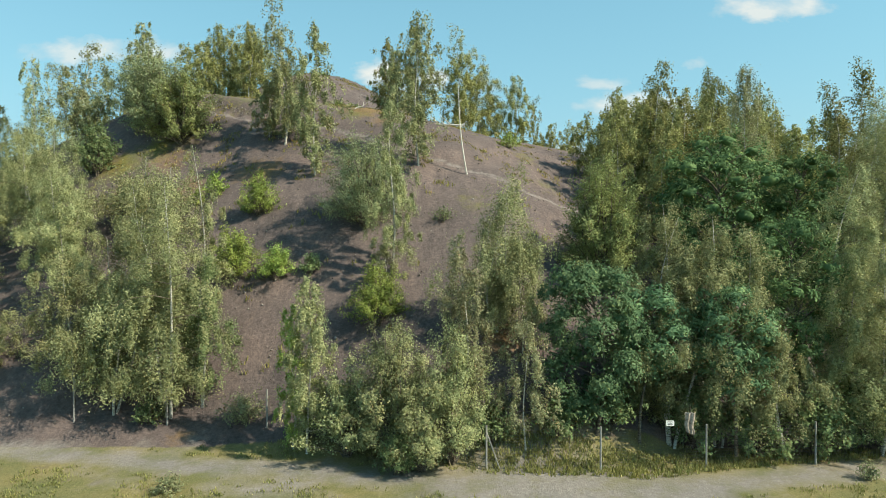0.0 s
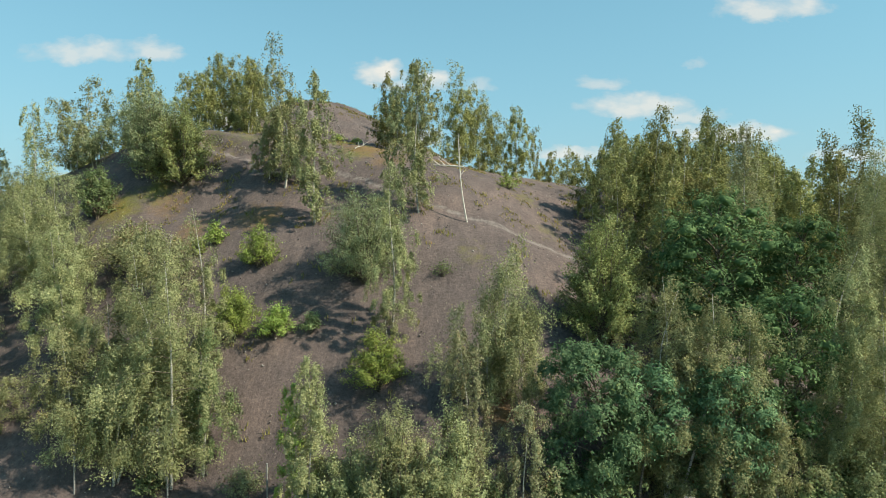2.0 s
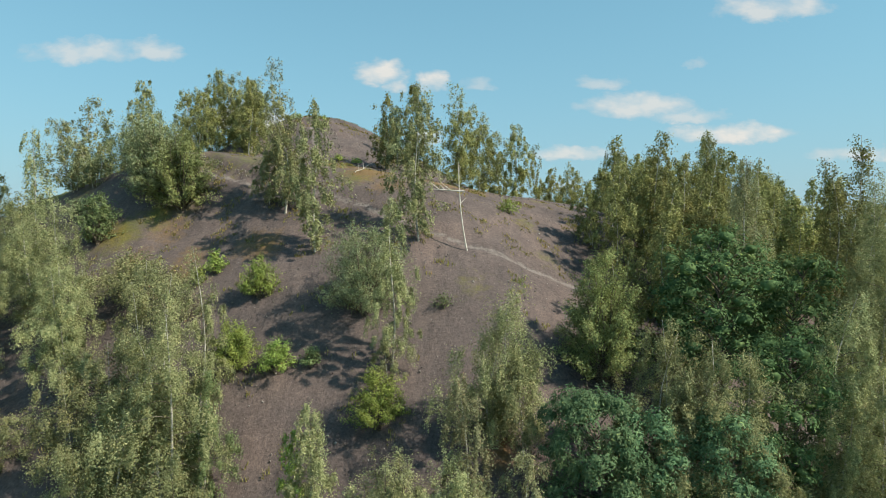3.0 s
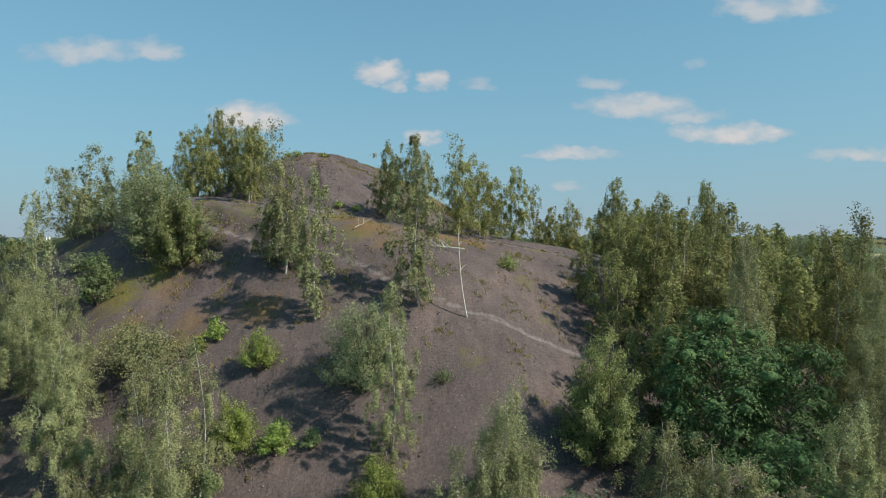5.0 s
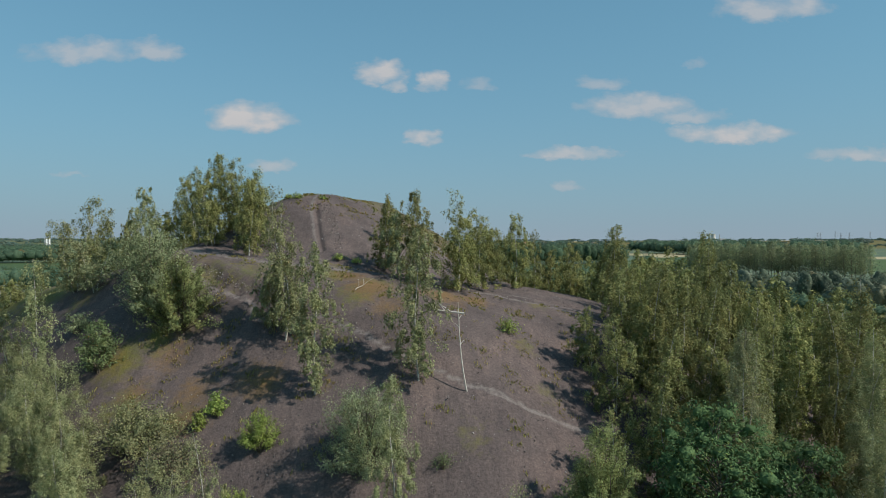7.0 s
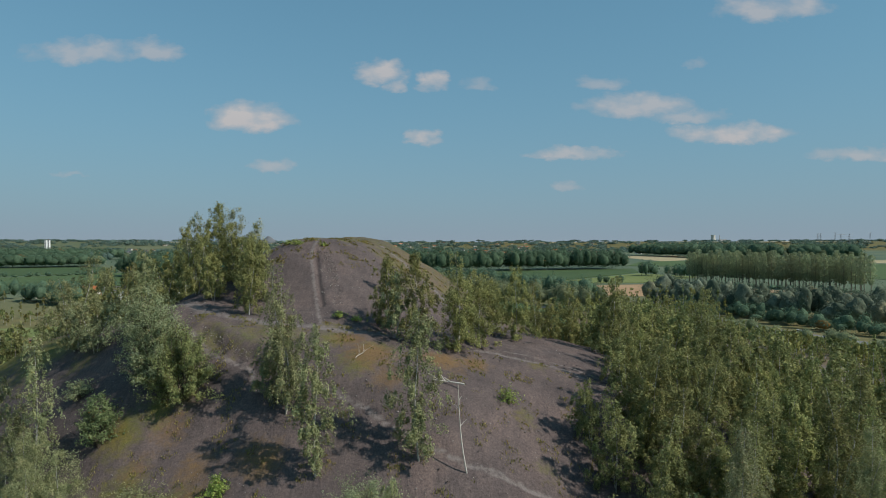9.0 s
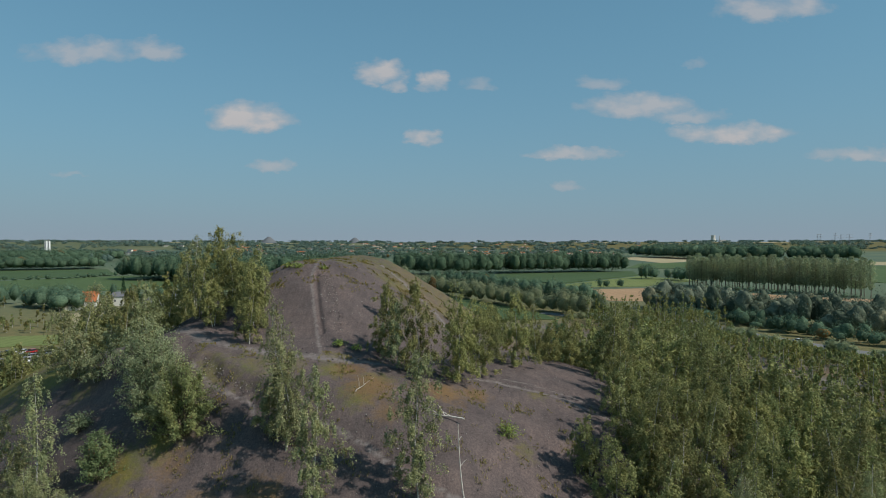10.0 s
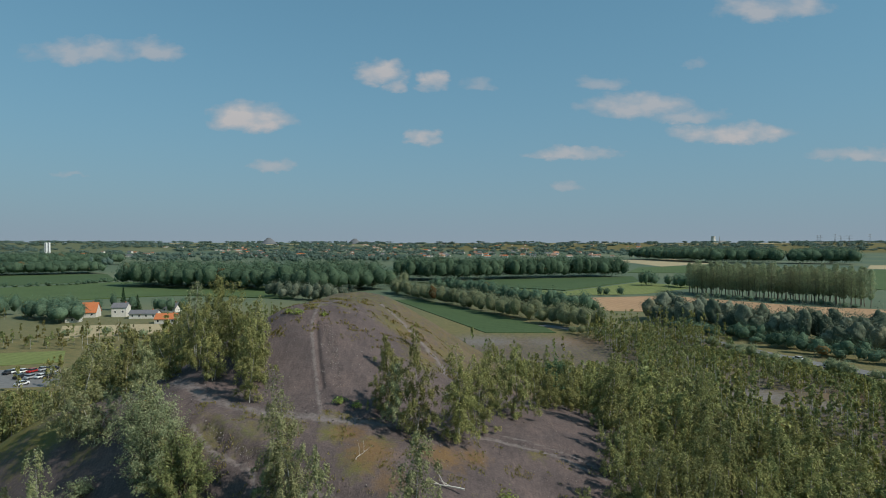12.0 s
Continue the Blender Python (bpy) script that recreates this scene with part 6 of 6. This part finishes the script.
def fence():
    ob = empty("fence", FENCE[0][0], FENCE[0][1], 0.0)
    inv = Matrix.Translation((-FENCE[0][0], -FENCE[0][1], 0))
    prev = None
    for i, (x, y) in enumerate(FENCE):
        z = ground_z(x, y)
        bm = bmesh.new()
        rod(bm, (x, y, z - 0.4), (x, y, z + 1.95), 0.045, 0.04, 8)
        bmesh.ops.transform(bm, matrix=inv, verts=bm.verts)
        part("post", bm, POST_GREY, ob)
        if i in (5,):
            bm = bmesh.new()
            rod(bm, (x, y, z + 1.7), (x + 0.6, y + 0.1, z), 0.03, None, 6)
            bmesh.ops.transform(bm, matrix=inv, verts=bm.verts)
            part("brace", bm, POST_GREY, ob)
        if prev:
            px, py, pz = prev
            V, F = [], []
            paths = []
            for k in range(14):
                h = 0.08 + 0.132 * k
                paths.append((np.array([[px, py, pz + h], [x, y, z + h]]), np.array([0.003, 0.003])))
            n = int(math.hypot(x - px, y - py) / 0.15)
            for k in range(1, n):
                t = k / n
                ax, ay, az = px + (x - px) * t, py + (y - py) * t, pz + (z - pz) * t
                paths.append((np.array([[ax, ay, az + 0.05], [ax, ay, az + 1.8]]), np.array([0.0025, 0.0025])))
            V, F = tubes(paths, 3)
            me = soft_mesh("wire_mesh", V - np.array([FENCE[0][0], FENCE[0][1], 0]), F, [WIRE])
            part_mesh("wire_mesh", me, ob)
        prev = (x, y, z)
    tagged(ob, "wire mesh fence on grey posts along the heap's foot", "fence")


fence()


def sign():
    bm = bmesh.new()
    box(bm, 10.0, 26.78, 2.05, 0.36, 0.02, 0.24)
    bmesh.ops.bevel(bm, geom=bm.edges[:], offset=0.006, segments=1, affect="EDGES")
    ob = tagged(part("sign", bm, WHITE), "small white sign on the wire fence", "sign")
    bm = bmesh.new()
    for k, w in enumerate((0.24, 0.2, 0.22)):
        box(bm, 10.0, 26.765, 2.12 - 0.06 * k, w, 0.006, 0.018)
    part("bars", bm, RUBBER, ob)


sign()


def cloth():
    rng = np.random.default_rng(4)
    nx, nz = 10, 18
    V = []
    for i in range(nz + 1):
        for j in range(nx + 1):
            u, v = j / nx - 0.5, i / nz
            w = 0.5 * (1 - 0.35 * v)
            V.append((10.85 + u * w + 0.05 * v * math.sin(9 * v), 26.72 + 0.05 * math.sin(14 * u + 3 * v), 2.55 - 0.95 * v - 0.12 * abs(u) * v + rng.normal() * 0.012))
    F = [(i * (nx + 1) + j, i * (nx + 1) + j + 1, (i + 1) * (nx + 1) + j + 1, (i + 1) * (nx + 1) + j) for i in range(nz) for j in range(nx) if not (i > 12 and (j in (3, 7) or (j < 2 and i > 15)))]
    me = soft_mesh("hanging_cloth", V, F, [CLOTH], True)
    ob = new("hanging_cloth", me)
    mod = ob.modifiers.new("thick", "SOLIDIFY")
    mod.thickness = 0.012
    tagged(ob, "torn weathered cloth hanging on the fence", "cloth")


cloth()


# ---- loose stones and low weeds on the heap ----
def stones():
    rng = np.random.default_rng(31)
    n = 5200
    x, y = rng.uniform(-34, 18, n), rng.uniform(30, 92, n)
    z = height(x, y)
    ok = z > 0.6
    x, y, z = x[ok], y[ok], z[ok]
    gx, gy = rng.uniform(-13.7, -11.6, 700), rng.uniform(70.5, 82.5, 700)
    gx = gx - 0.27 * (gy - 70.9)
    bx = rng.uniform(-24.4, -17.9, 260)
    by = 61.9 - 0.58 * (bx + 24.2) + 0.055 * (bx + 24.2) * (bx + 18.1) + rng.normal(size=260) * 0.35
    gx, gy = np.concatenate([gx, bx]), np.concatenate([gy, by])
    x, y = np.concatenate([x, gx]), np.concatenate([y, gy])
    z = height(x, y)
    n = len(x)
    s = 0.025 + 0.06 * rng.power(0.35, n)
    base = np.array([[1, 0, 0], [-1, 0, 0], [0, 1, 0], [0, -1, 0], [0, 0, 1], [0, 0, -1]], float)
    tri = np.array([[0, 2, 4], [2, 1, 4], [1, 3, 4], [3, 0, 4], [2, 0, 5], [1, 2, 5], [3, 1, 5], [0, 3, 5]])
    V = base[None] * (s[:, None, None] * rng.uniform(0.6, 1.3, (n, 6, 1))) + rng.normal(size=(n, 6, 3)) * 0.25 * s[:, None, None]
    V += np.stack([x, y, z + 0.05], 1)[:, None]
    F = tri[None] + (np.arange(n) * 6)[:, None, None]
    m, nt, b = material("shale_stone", 0.9)
    geo = nt.nodes.new("ShaderNodeNewGeometry")
    nt.links.new(ramp_node(nt, geo.outputs["Random Per Island"], [(0.0, (0.07, 0.06, 0.06)), (0.6, (0.16, 0.14, 0.13)), (1.0, (0.36, 0.33, 0.31))]), b.inputs["Base Color"])
    tagged(new("stones", soft_mesh("stones", V.reshape(-1, 3), F.reshape(-1, 3), [m])), "loose shale stones strewn on the heap", "stones", kind="stuff")


stones()


def tufts(name, seed, n, box4, keep, hgt, mat, label, blades=9, wide=0.02):
    """Tufts of thin upright blades."""
    rng = np.random.default_rng(seed)
    x, y = rng.uniform(box4[0], box4[1], n), rng.uniform(box4[2], box4[3], n)
    ok = keep(x, y, rng)
    x, y = np.repeat(x[ok], blades), np.repeat(y[ok], blades)
    k = len(x)
    x, y = x + rng.normal(size=k) * 0.10, y + rng.normal(size=k) * 0.10
    z = height(x, y) + 0.02
    h = hgt * rng.uniform(0.4, 1.2, k)
    a = rng.uniform(0, 2 * np.pi, k)
    lx, ly = np.cos(a) * h * 0.45, np.sin(a) * h * 0.45
    w = wide
    V = np.stack([np.stack([x - w * np.sin(a), y + w * np.cos(a), z], 1), np.stack([x + w * np.sin(a), y - w * np.cos(a), z], 1), np.stack([x + lx, y + ly, z + h], 1)], 1)
    me = soft_mesh(name, V.reshape(-1, 3), np.arange(k * 3).reshape(k, 3), [mat])
    tagged(new(name, me), label, "grass", kind="stuff")


GRASS_BLADE = leaf_material("grass_blade", (0.15, 0.168, 0.065), (0.215, 0.225, 0.09), (0.31, 0.30, 0.145), 0.45, (0.42, 0.38, 0.20), 0.08)
WEED_BLADE = leaf_material("weed_blade", (0.18, 0.19, 0.06), (0.27, 0.26, 0.09), (0.38, 0.33, 0.14), 0.4, (0.36, 0.22, 0.09), 0.12)


def patchy(x, y, rng, cut=0.0):
    v = np.array([noise.noise(Vector((a * 0.45, b * 0.45, 3.0))) for a, b in zip(x, y)])
    return v + rng.normal(size=len(x)) * 0.12 > cut


tufts("grass", 51, 5000, (-24, 24, 21.5, 29.5), lambda x, y, r: (away(x, y, LANE) > 1.2) & patchy(x, y, r, 0.05), 0.13, GRASS_BLADE, "patchy dry grass beside the gravel lane")
tufts("tall_grass", 52, 1600, (2, 25, 25.4, 28.4), lambda x, y, r: (away(x, y, LANE) > 1.25) & (y > 25.9 + 0.25 * np.sin(1.3 * x) + 0.3 * r.normal(size=len(x))), 0.21, GRASS_BLADE, "tall yellow-green grass along the fence", 10, 0.03)
tufts("weeds", 53, 5200, (-30, 14, 47, 66), lambda x, y, r: patchy(x, y, r, 0.22), 0.2, WEED_BLADE, "yellow weeds scattered on the heap", 8, 0.035)
tufts("weeds", 55, 2600, (-30, 10, 33, 48), lambda x, y, r: patchy(x, y, r, 0.42), 0.3, WEED_BLADE, "sparse weeds on the lower slope", 8, 0.03)
tufts("weeds", 54, 3000, (-24, 2, 80, 100), lambda x, y, r: patchy(x, y, r, 0.2), 0.25, WEED_BLADE, "yellow weeds on the upper cone", 8, 0.05)
bush(-11.0, 24.2, 0.75, 0.65, "small pale green weed bush on the lane's edge", GREY_LEAF, group="weeds by the lane", leaf=0.09, layers=1.6)
bush(18.0, 25.6, 0.8, 0.5, "small pale leafy weed beside the lane", GREY_LEAF, group="weeds by the lane", leaf=0.09, layers=1.4)
